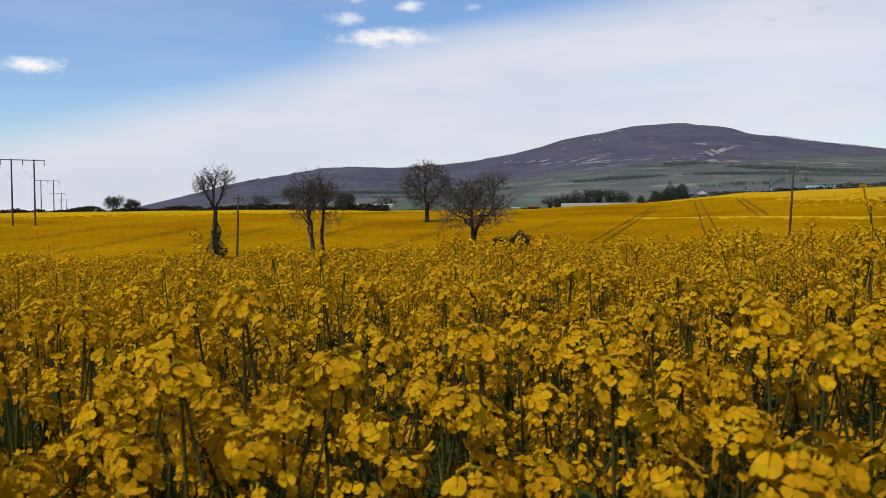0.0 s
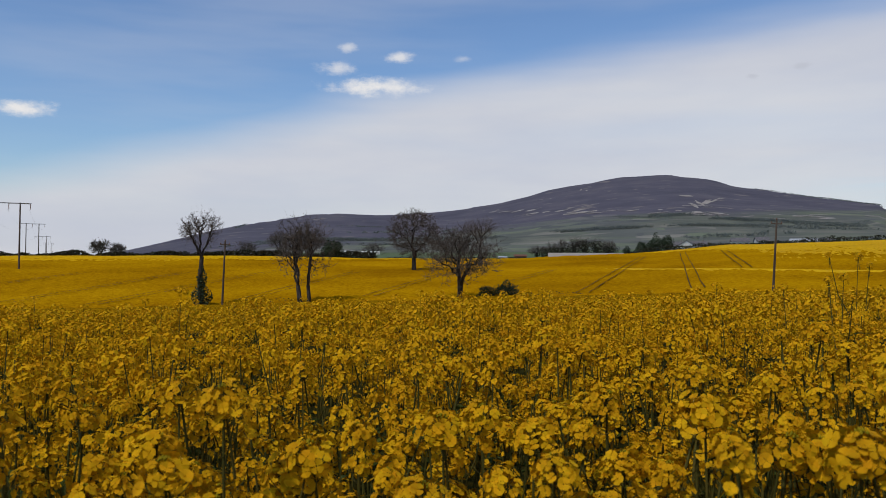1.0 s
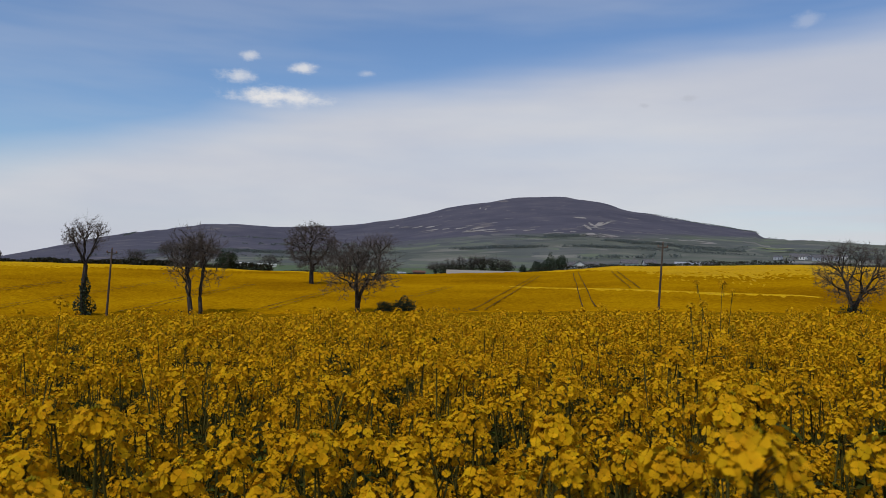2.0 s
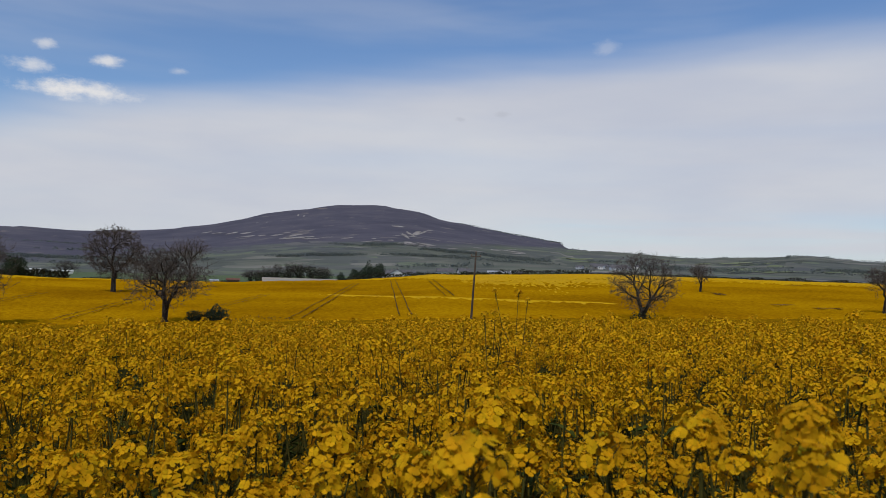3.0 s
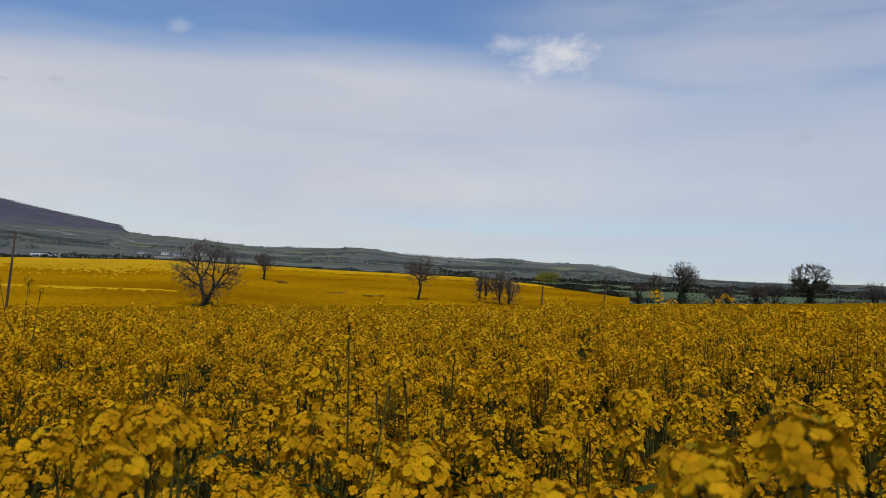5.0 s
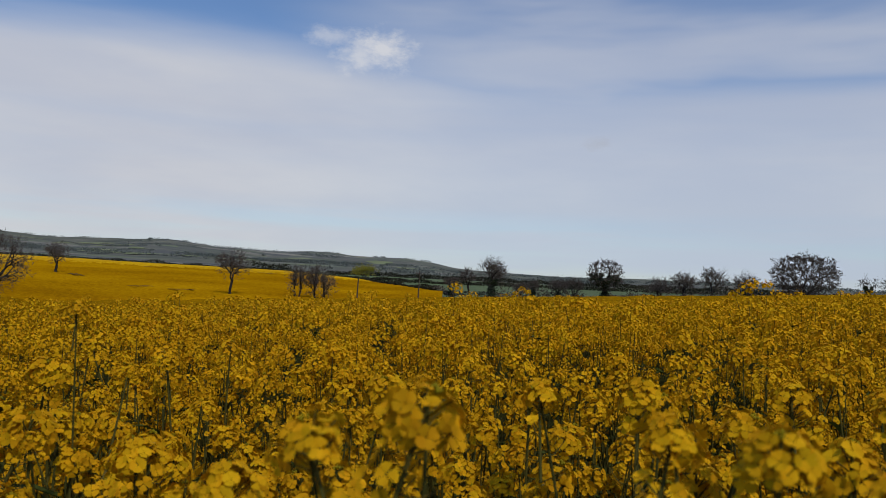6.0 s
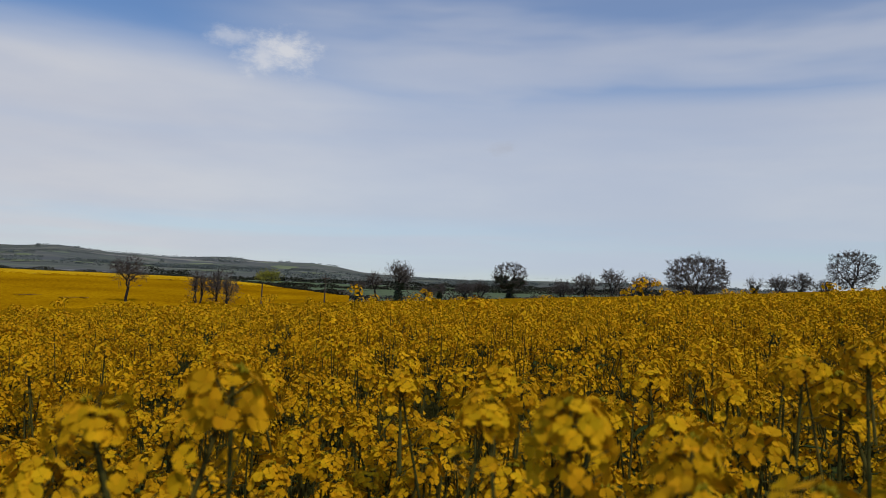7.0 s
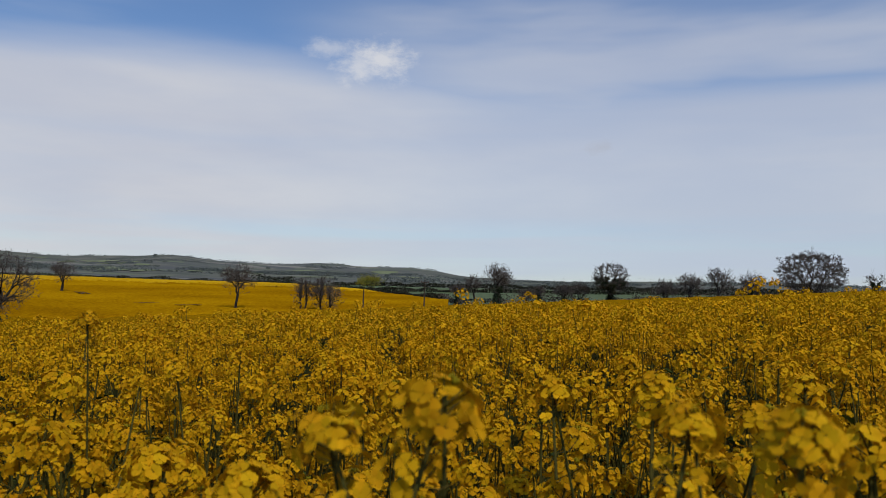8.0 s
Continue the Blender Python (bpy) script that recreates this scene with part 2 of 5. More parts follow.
MEADOW = material("hill_meadow", [(0.14, 0.165, 0.09), (0.19, 0.22, 0.115), (0.25, 0.26, 0.16)], 0.01, 5.0, rough=0.95, spec=0.05)
SCREE = material("scree_stone", [(0.19, 0.17, 0.155), (0.29, 0.265, 0.24), (0.40, 0.37, 0.34)], 0.03, 6.0, rough=0.95, spec=0.05)
GRASS = material("pasture", [(0.06, 0.09, 0.038), (0.09, 0.125, 0.055), (0.125, 0.155, 0.075)], 0.3, 6.0, rough=0.95, spec=0.1)


def hill_material():
    """Small fields of grass, tilled earth and woods below; heather and rough grass above. Distance haze is put into the
    colours.
    """
    m = bpy.data.materials.new("hazy_hill_land")
    m.use_nodes = True
    t = m.node_tree
    bs = t.nodes["Principled BSDF"]
    bs.inputs["Roughness"].default_value, bs.inputs["Specular IOR Level"].default_value = 0.95, 0.05
    tc = t.nodes.new("ShaderNodeTexCoord").outputs["Object"]

    def noise_at(scale, detail=5.0, rough=0.55):
        n = t.nodes.new("ShaderNodeTexNoise")
        t.links.new(tc, n.inputs["Vector"])
        n.inputs["Scale"].default_value, n.inputs["Detail"].default_value, n.inputs["Roughness"].default_value = scale, detail, rough
        return n.outputs[0]

    def ramp(v, stops, constant=False):
        r = t.nodes.new("ShaderNodeValToRGB")
        if constant:
            r.color_ramp.interpolation = "CONSTANT"
        while len(r.color_ramp.elements) < len(stops):
            r.color_ramp.elements.new(0.5)
        for e, (p, c) in zip(r.color_ramp.elements, stops):
            e.position, e.color = p, (*c, 1)
        t.links.new(v, r.inputs[0])
        return r.outputs[0]

    def mix(f, a, b):
        n = t.nodes.new("ShaderNodeMix")
        n.data_type = "RGBA"
        for i, v in ((0, f), (6, a), (7, b)):
            t.links.new(v, n.inputs[i])
        return n.outputs[2]

    vo = t.nodes.new("ShaderNodeTexVoronoi")
    vo.inputs["Scale"].default_value = 0.017
    mp = t.nodes.new("ShaderNodeMapping")
    mp.inputs["Scale"].default_value = (1.0, 0.6, 0.0)
    t.links.new(tc, mp.inputs[0])
    t.links.new(mp.outputs[0], vo.inputs["Vector"])
    sp = t.nodes.new("ShaderNodeSeparateColor")
    t.links.new(vo.outputs["Color"], sp.inputs[0])
    # field and heather colours made paler, greyer and bluer: painted-in haze
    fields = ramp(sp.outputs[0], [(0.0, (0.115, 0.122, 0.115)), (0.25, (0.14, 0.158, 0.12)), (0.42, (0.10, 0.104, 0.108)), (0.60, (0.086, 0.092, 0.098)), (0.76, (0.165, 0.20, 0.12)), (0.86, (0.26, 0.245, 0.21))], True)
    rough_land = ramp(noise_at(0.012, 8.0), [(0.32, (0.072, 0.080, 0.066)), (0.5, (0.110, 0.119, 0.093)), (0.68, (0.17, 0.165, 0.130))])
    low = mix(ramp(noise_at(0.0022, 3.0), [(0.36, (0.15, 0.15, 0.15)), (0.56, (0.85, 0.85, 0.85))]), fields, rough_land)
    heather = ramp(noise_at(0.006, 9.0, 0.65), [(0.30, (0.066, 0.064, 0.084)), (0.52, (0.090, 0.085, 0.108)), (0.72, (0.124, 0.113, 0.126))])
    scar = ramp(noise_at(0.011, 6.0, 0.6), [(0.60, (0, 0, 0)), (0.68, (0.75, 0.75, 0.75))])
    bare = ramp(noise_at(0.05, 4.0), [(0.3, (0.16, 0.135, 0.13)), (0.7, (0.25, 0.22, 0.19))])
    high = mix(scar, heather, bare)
    sx = t.nodes.new("ShaderNodeSeparateXYZ")
    t.links.new(tc, sx.inputs[0])
    ht = t.nodes.new("ShaderNodeMath")
    ht.operation = "MULTIPLY_ADD"
    t.links.new(noise_at(0.003, 6.0), ht.inputs[0])
    ht.inputs[1].default_value = 70.0
    side = t.nodes.new("ShaderNodeMath")
    side.operation = "MINIMUM"
    t.links.new(sx.outputs[0], side.inputs[0])
    side.inputs[1].default_value = 300.0
    lift = t.nodes.new("ShaderNodeMath")
    lift.operation = "MULTIPLY_ADD"
    t.links.new(side.outputs[0], lift.inputs[0])
    lift.inputs[1].default_value = -0.09
    west = t.nodes.new("ShaderNodeMath")
    west.operation = "MULTIPLY_ADD"
    t.links.new(sx.outputs[0], west.inputs[0])
    west.inputs[1].default_value = -0.05
    t.links.new(sx.outputs[2], lift.inputs[2])
    t.links.new(lift.outputs[0], west.inputs[2])
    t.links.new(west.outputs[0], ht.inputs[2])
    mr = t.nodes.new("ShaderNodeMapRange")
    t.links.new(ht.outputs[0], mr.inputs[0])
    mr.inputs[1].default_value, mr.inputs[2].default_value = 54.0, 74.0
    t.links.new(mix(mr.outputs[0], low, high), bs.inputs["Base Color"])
    return m


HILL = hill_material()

# ---- shape of the land ----
CX, CY, EZ = 0.2, -0.35, 1.64        # the middle of the plan, and a level to reckon slopes from
CROP = 1.36                          # height of the crop
rng = np.random.default_rng(4)


def table(*pairs):
    a = np.array(pairs, float)
    return lambda v: np.interp(v, a[:, 0], a[:, 1])


field_edge = table((-180, 120), (-30, 118), (-15, 113), (24, 104), (36, 111), (51, 132), (57, 146), (65, 165), (70, 184), (78, 194), (91, 195), (100, 190), (180, 120))
ridge_far = table((-180, 250), (-30, 262), (-10, 268), (6, 290), (16, 310), (40, 310), (52, 300), (60, 278), (66, 205), (68, 190), (70, 192), (78, 202), (91, 203), (100, 198), (180, 250))
ridge_rise = table((-180, -0.6), (-14.1, -0.61), (-5, -0.76), (6.1, -0.72), (10.1, -0.51), (16.1, -0.24), (21, 0.25), (26, 0.39), (33.1, 0.65), (55.2, 0.49), (60.3, 0.17), (67.3, -0.46), (78.4, -0.32), (91.4, 0.41), (100.5, 0.84), (130, 1.4), (180, -0.4))
plain_rise = table((-180, -0.6), (-22.1, -0.7), (-16.1, -0.51), (-10, -0.13), (5, -0.06), (14.1, 0.14), (24, 0.73), (33.1, 0.91), (60.3, 0.67), (75.3, 0.67), (90.4, 0.67), (110, 0.68), (180, -0.3))
hill_rise = table((-180, 0.1), (-40.1, -0.78), (-23.6, -0.59), (-21.4, -0.22), (-18.5, 0.54), (-14.5, 1.62), (-11.6, 1.94), (-8.1, 2.47), (-3, 2.4), (0.9, 2.64), (4.9, 3.26), (9.2, 4.38), (12.6, 5.04), (14.8, 5.26), (16.6, 5.28), (18.4, 5.16), (20.3, 4.78), (21.6, 4.3), (23.6, 4.02), (26, 3.55), (27.5, 3.35), (30.3, 2.95), (30.6, 2.58), (33.4, 2.37), (36.6, 2.1), (40, 1.98), (43.4, 2.15), (46.7, 2.44), (49.9, 2.14), (53.9, 1.91), (57.2, 2.08), (60.1, 1.92), (64.4, 1.88), (66.5, 1.5), (67.6, 1.2), (76.4, 1.11), (80.4, 1.38), (90.4, 1.18), (110, 0.78), (180, 0.1))
near_slope = table((-180, 0.0610), (-150, 0.0457), (-120, 0.0181), (-90, -0.0144), (-60, -0.0430), (-28.1, -0.0667), (-20.1, -0.0669), (-12, -0.0657), (-4, -0.0633), (4.1, -0.0596), (12.1, -0.0547), (20, -0.0478), (28, -0.0432), (36.1, -0.0379), (44.1, -0.0319), (52.2, -0.0252), (60.2, -0.0181), (68.3, -0.0105), (76.3, -0.0027), (84.4, 0.0052), (92.4, 0.0131), (120, 0.0430), (150, 0.0601), (180, 0.0610))
hill_far = table((-180, 2600), (-22, 2600), (-8, 3300), (16, 3700), (30, 3300), (34, 2700), (67, 2300), (110, 2000), (180, 2600))


near_brow = table((0, 0), (3, 0.03), (7, 0.10), (11, 0.14), (15, 0.13), (22, 0.0), (400, 0.0))


def slope_top(x, y):
    """The near field: a slope with a slight brow, and a dip behind it."""
    az, d = polar(x, y)
    dip = np.sin(np.pi * np.clip((d - 20) / (field_edge(az) - 22), 0, 1))
    return d * near_slope(az) + near_brow(d) - 0.55 * dip


def polar(x, y):
    return np.degrees(np.arctan2(x - CX, y - CY)), np.hypot(x - CX, y - CY)


def spot(az, d):
    a = np.radians(az)
    return CX + d * np.sin(a), CY + d * np.cos(a)


def smooth_noise(x, y, cell, seed):
    """Value noise on a plane, made with sines so that it needs no table."""
    gx, gy = x / cell, y / cell
    ix, iy = np.floor(gx), np.floor(gy)
    fx, fy = gx - ix, gy - iy
    fx, fy = fx * fx * (3 - 2 * fx), fy * fy * (3 - 2 * fy)

    def h(a, b):
        v = np.sin(a * 127.1 + b * 311.7 + seed * 74.7) * 43758.5453
        return v - np.floor(v)

    return (h(ix, iy) * (1 - fx) + h(ix + 1, iy) * fx) * (1 - fy) + (h(ix, iy + 1) * (1 - fx) + h(ix + 1, iy + 1) * fx) * fy - 0.5


def land(x, y):
    """Height of the bare ground at (x, y)."""
    x, y = np.asarray(x, float), np.asarray(y, float)
    az, d = polar(x, y)
    de, dr = field_edge(az), ridge_far(az)
    ex, ey = spot(az, de)
    z_edge = slope_top(ex, ey)
    z_ridge = EZ + dr * np.tan(np.radians(ridge_rise(az))) - CROP
    u = np.clip((d - de) / (dr - de), 0, 1)
    z_field = z_edge + (z_ridge - z_edge) * u 
    dp = 900.0
    z_plain = EZ + dp * np.tan(np.radians(plain_rise(az))) - 1.0
    z_mid = z_ridge + (z_plain - z_ridge) * np.clip((d - dr) / (dp - dr), 0, 1) - 0.6 * np.clip((d - dr) / 20, 0, 1)
    dc = hill_far(az)
    top = sum(hill_rise(az + k) for k in (-1.2, -0.6, -0.2, 0.2, 0.6, 1.2)) / 6
    top = np.where(np.abs(az - 30.6) < 1.4, hill_rise(az), top)
    s = np.clip((d - dp) / (dc - dp), 0, 1)
    rise = plain_rise(az) + (top - plain_rise(az)) * s ** 0.9
    wild = np.clip((d - dp) / 900, 0, 1)
    z_hill = EZ + np.minimum(d, dc) * np.tan(np.radians(rise)) - 1.0
    z_hill = z_hill + wild * (1 - np.clip((d - dc) / 200, 0, 1) * 0.4) * (smooth_noise(x, y, 420, 1) * 14 + smooth_noise(x, y, 130, 2) * 5 + smooth_noise(x, y, 45, 3) * 1.8) * np.clip((rise + 0.3) / 1.5, 0.1, 1) * np.where(s < 1, 1, 0.6)
    z_hill = z_hill - np.clip(d - dc, 0, 1500) * 0.16
    z = np.where(d < de, slope_top(x, y), np.where(d < dr, z_field, np.where(d < dp, z_mid, z_hill)))
    return z


# ---- mesh helpers ----
def mesh_of(name, verts, loops, mats, which=None, smooth=True):
    """A mesh from arrays: verts (n, 3), loops: a list of (faces, k) arrays, which: a material number for each face."""
    me = bpy.data.meshes.new(name)
    verts = np.asarray(verts, np.float32)
    me.vertices.add(len(verts))
    me.vertices.foreach_set("co", verts.ravel())
    flat = np.concatenate([np.asarray(q, np.int32).ravel() for q in loops])
    sizes = np.concatenate([np.full(len(q), np.asarray(q).shape[1], np.int32) for q in loops])
    me.loops.add(len(flat))
    me.loops.foreach_set("vertex_index", flat)
    me.polygons.add(len(sizes))
    me.polygons.foreach_set("loop_start", np.concatenate([[0], np.cumsum(sizes)[:-1]]).astype(np.int32))
    for m in mats:
        me.materials.append(m)
    if which is not None:
        me.polygons.foreach_set("material_index", np.asarray(which, np.int32))
    me.polygons.foreach_set("use_smooth", np.full(len(sizes), smooth))
    me.update(calc_edges=True)
    return me


class Soup:
    """Gathers pieces of mesh as arrays, all faces of four corners (a triangle repeats none: it is kept apart)."""

    def __init__(self):
        self.v, self.q, self.t, self.qm, self.tm, self.n = [], [], [], [], [], 0

    def add(self, v, q=None, t=None, m=0):
        v = np.asarray(v, float).reshape(-1, 3)
        if q is not None and len(q):
            q = np.asarray(q) + self.n
            self.q.append(q)
            self.qm.append(np.broadcast_to(m, len(q)))
        if t is not None and len(t):
            t = np.asarray(t) + self.n
            self.t.append(t)
            self.tm.append(np.broadcast_to(m, len(t)))
        self.v.append(v)
        self.n += len(v)

    def arrays(self):
        loops = ([np.concatenate(self.q)] if self.q else []) + ([np.concatenate(self.t)] if self.t else [])
        return np.concatenate(self.v), loops, np.concatenate(self.qm + self.tm)

    def mesh(self, name, mats, smooth=True):
        v, loops, which = self.arrays()
        return mesh_of(name, v, loops, mats, which, smooth)


def part(name, data, parent, label="", m=None):
    """One mesh object under a thing or a part."""
    ob = new(name, data)
    ob.parent = parent
    if m is not None:
        ob.matrix_basis = m
    return tagged(ob, label) if label else ob


def tubes(p0, p1, r0, r1, sides=4):
    """Open tapered tubes for arrays of segments: verts and quads."""
    p0, p1 = np.asarray(p0, float).reshape(-1, 3), np.asarray(p1, float).reshape(-1, 3)
    n = len(p0)
    r0, r1 = np.broadcast_to(np.asarray(r0, float), n), np.broadcast_to(np.asarray(r1, float), n)
    d = p1 - p0
    d = d / np.maximum(np.linalg.norm(d, axis=1, keepdims=True), 1e-9)
    up = np.where(np.abs(d[:, 2:3]) > 0.9, np.array([[1.0, 0, 0]]), np.array([[0, 0, 1.0]]))
    a = np.cross(d, up)
    a /= np.linalg.norm(a, axis=1, keepdims=True)
    b = np.cross(d, a)
    ang = np.arange(sides) * 2 * np.pi / sides
    ring = a[:, None] * np.cos(ang)[None, :, None] + b[:, None] * np.sin(ang)[None, :, None]
    v = np.concatenate([p0[:, None] + ring * r0[:, None, None], p1[:, None] + ring * r1[:, None, None]], 1).reshape(-1, 3)
    k = np.arange(sides)
    q = np.stack([k, (k + 1) % sides, sides + (k + 1) % sides, sides + k], 1)
    return v, (q[None] + (np.arange(n) * 2 * sides)[:, None, None]).reshape(-1, 4)


def scatter(v, q, pos, yaw, scale, tilt=None):
    """Copies of a small mesh (v, q) at pos, turned, scaled and leaned: verts and faces."""
    n = len(pos)
    c, s = np.cos(yaw), np.sin(yaw)
    x = v[None, :, 0] * c[:, None] - v[None, :, 1] * s[:, None]
    y = v[None, :, 0] * s[:, None] + v[None, :, 1] * c[:, None]
    z = np.broadcast_to(v[None, :, 2], x.shape)
    if tilt is not None:
        x, y = x + z * tilt[:, :1], y + z * tilt[:, 1:]
    w = np.stack([x, y, z], 2) * np.asarray(scale).reshape(n, 1, 1) + pos[:, None]
    return w.reshape(-1, 3), (q[None] + (np.arange(n) * len(v))[:, None, None]).reshape(-1, q.shape[1])


def grid_faces(nu, nv):
    i = np.arange(nu - 1)[:, None] * nv + np.arange(nv - 1)[None]
    return np.stack([i, i + nv, i + nv + 1, i + 1], 2).reshape(-1, 4)


def lumps(n, radius=1.0, squash=1.0, seed=0, size=0.16, r=None, hollow=0.55):
    """A crown of n small leaf sprays, folded quads, through a rough ball: verts and quads."""
    r = r or np.random.default_rng(seed)
    d = r.normal(size=(n, 3))
    d /= np.linalg.norm(d, axis=1, keepdims=True)
    wob = 1 + 0.22 * np.sin(d[:, 0] * 5 + seed) * np.cos(d[:, 1] * 4 + seed * 2) + 0.15 * np.sin(d[:, 2] * 7 + seed * 3)
    rad = radius * wob * (hollow + (1 - hollow) * r.random(n) ** 0.5)
    c = d * rad[:, None] * np.array([1, 1, squash])
    return sprays(c, size * radius * r.uniform(0.6, 1.4, n), r)


def sprays(c, size, r):
    n = len(c)
    a = r.normal(size=(n, 3))
    a /= np.linalg.norm(a, axis=1, keepdims=True)
    b = np.cross(a, r.normal(size=(n, 3)))
    b /= np.linalg.norm(b, axis=1, keepdims=True)
    k = np.cross(a, b)
    s = np.asarray(size).reshape(n, 1)
    v = np.stack([c - a * s, c - b * s * 0.55 + k * s * 0.25, c + a * s, c + b * s * 0.55 + k * s * 0.25], 1).reshape(-1, 3)
    return v, np.arange(4 * n).reshape(-1, 4)


def box(lo, hi):
    (x0, y0, z0), (x1, y1, z1) = lo, hi
    v = np.array([(x, y, z) for z in (z0, z1) for x, y in ((x0, y0), (x1, y0), (x1, y1), (x0, y1))], float)
    q = np.array([(0, 3, 2, 1), (4, 5, 6, 7), (0, 1, 5, 4), (1, 2, 6, 5), (2, 3, 7, 6), (3, 0, 4, 7)])
    return v, q


# ---- the land, one sheet from the crop to the hills ----
def build_ground():
    az = np.concatenate([np.arange(-180, -46, 4.0), np.arange(-46, 118, 0.3), np.linspace(118, 180, 16)])
    rad = np.concatenate([[0.02], np.geomspace(1.0, 90, 26), np.arange(96, 330, 6.0), np.geomspace(335, 900, 26), np.geomspace(930, 4700, 66)])
    A, D = np.meshgrid(az, rad, indexing="ij")
    x, y = spot(A, D)
    v = np.stack([x, y, land(x, y)], 2).reshape(-1, 3)
    q = grid_faces(len(az), len(rad))[:, ::-1]
    mid_d = ((D[:-1, :-1] + D[1:, 1:]) / 2).ravel()
    mid_a = ((A[:-1, :-1] + A[1:, 1:]) / 2).ravel()
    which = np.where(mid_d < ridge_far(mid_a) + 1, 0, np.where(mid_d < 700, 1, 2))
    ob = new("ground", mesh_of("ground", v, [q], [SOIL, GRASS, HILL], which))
    tagged(ob, "rolling farmland rising to a dark heather-clad hill", "ground", kind="structure")


build_ground()


def crop_sheet(name, az, rad_fn, height, mats, label, bump=0.0, skirt=False, inner=0.0):
    """A sheet of closed crop canopy that follows the land."""
    A = np.repeat(az[:, None], len(rad_fn(0.0)), 1)
    D = np.stack([rad_fn(a) for a in az])
    x, y = spot(A, D)
    z = land(x, y) + height + bump * smooth_noise(x, y, 0.9, 5) + bump * smooth_noise(x, y, 0.37, 6)
    if skirt:
        z[:, 0] = land(x[:, 0], y[:, 0]) + 0.5
        z[:, -1] = land(x[:, -1], y[:, -1]) + 0.2
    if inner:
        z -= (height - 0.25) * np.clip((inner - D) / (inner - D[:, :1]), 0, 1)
    v = np.stack([x, y, z], 2).reshape(-1, 3)
    ob = new(name, mesh_of(name, v, [grid_faces(len(az), D.shape[1])[:, ::-1]], mats))
    return tagged(ob, label, "crop", kind="stuff")


VIEW = np.arange(-44, 119, 0.5)
ROUND = np.concatenate([np.arange(-180, -44, 3.0), VIEW, np.linspace(119, 180, 21)])
# a dark sheet stands in for the shaded depth among the stems
crop_sheet("understorey_shade", ROUND, lambda a: np.geomspace(2.9, 34, 48), 0.86, [UNDER_SHADE], "dark green-brown sheet under flowering rapeseed, shade painted into its colour", 0.25, inner=6.0)
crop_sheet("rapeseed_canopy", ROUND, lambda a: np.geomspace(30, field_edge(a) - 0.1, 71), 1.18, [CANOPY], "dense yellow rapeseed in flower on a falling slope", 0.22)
FAR_AZ = np.arange(-44, 66.6, 0.25)
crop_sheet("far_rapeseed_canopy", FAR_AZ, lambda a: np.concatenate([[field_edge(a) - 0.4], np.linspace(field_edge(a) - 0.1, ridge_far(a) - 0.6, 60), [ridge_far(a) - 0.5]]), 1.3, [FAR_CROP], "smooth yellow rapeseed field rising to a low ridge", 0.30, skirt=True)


# ---- rapeseed plants ----
def petal_shape(L, W):
    """A broad rounded petal along +x, narrow at its claw, creased down the middle and bent back at the rim."""
    v = np.array([(0.05, 0, 0), (0.55, 0, 0.0), (0.98, 0, -0.10), (0.30, 0.24, 0.05), (0.70, 0.52, 0.07), (0.96, 0.34, -0.06), (0.30, -0.24, 0.05), (0.70, -0.52, 0.07), (0.96, -0.34, -0.06)])
    return v * (L, W, L), np.array([(0, 1, 4, 3), (1, 2, 5, 4), (0, 6, 7, 1), (1, 7, 8, 2)])


def plain_petal(L, W):
    """A petal as one folded quad."""
    v = np.array([(0.06, 0, 0), (0.64, 0.58, 0.09), (1.04, 0, -0.04), (0.64, -0.58, 0.09)])
    return v * (L, W, L), np.array([(0, 3, 2, 1)])


def dome(flowers, r, wide, loose=0.18, squash=0.95):
    """Places of the flowers on a head: a close dome round the buds, and a few loose ones below. Returns places and outward directions."""
    n_low = int(flowers * loose)
    n = flowers - n_low
    k = np.arange(n) + 0.5
    ct = 0.97 - 1.30 * (k / n) ** 0.95
    ang = k * 2.39996 + r.uniform(0, 6) + r.normal(0, 0.16, n)
    st = np.sqrt(1 - ct * ct)
    out = np.stack([st * np.cos(ang), st * np.sin(ang), ct], 1)
    lump = 1 + 0.16 * np.sin(ang * 2 + r.uniform(0, 6)) + r.normal(0, 0.11, n)
    at = out * (wide * lump)[:, None] * (1, 1, squash) - (0, 0, wide * 0.5)
    if n_low:
        a = r.uniform(0, 6.28, n_low)
        o = np.stack([np.cos(a), np.sin(a), r.uniform(-0.1, 0.6, n_low)], 1)
        low = np.stack([np.cos(a), np.sin(a), 0 * a], 1) * (wide * r.uniform(0.7, 1.12, n_low))[:, None] - np.stack([0 * a, 0 * a, wide * r.uniform(0.9, 2.3, n_low)], 1)
        out, at = np.concatenate([out, o / np.linalg.norm(o, axis=1, keepdims=True)]), np.concatenate([at, low])
    return at, out


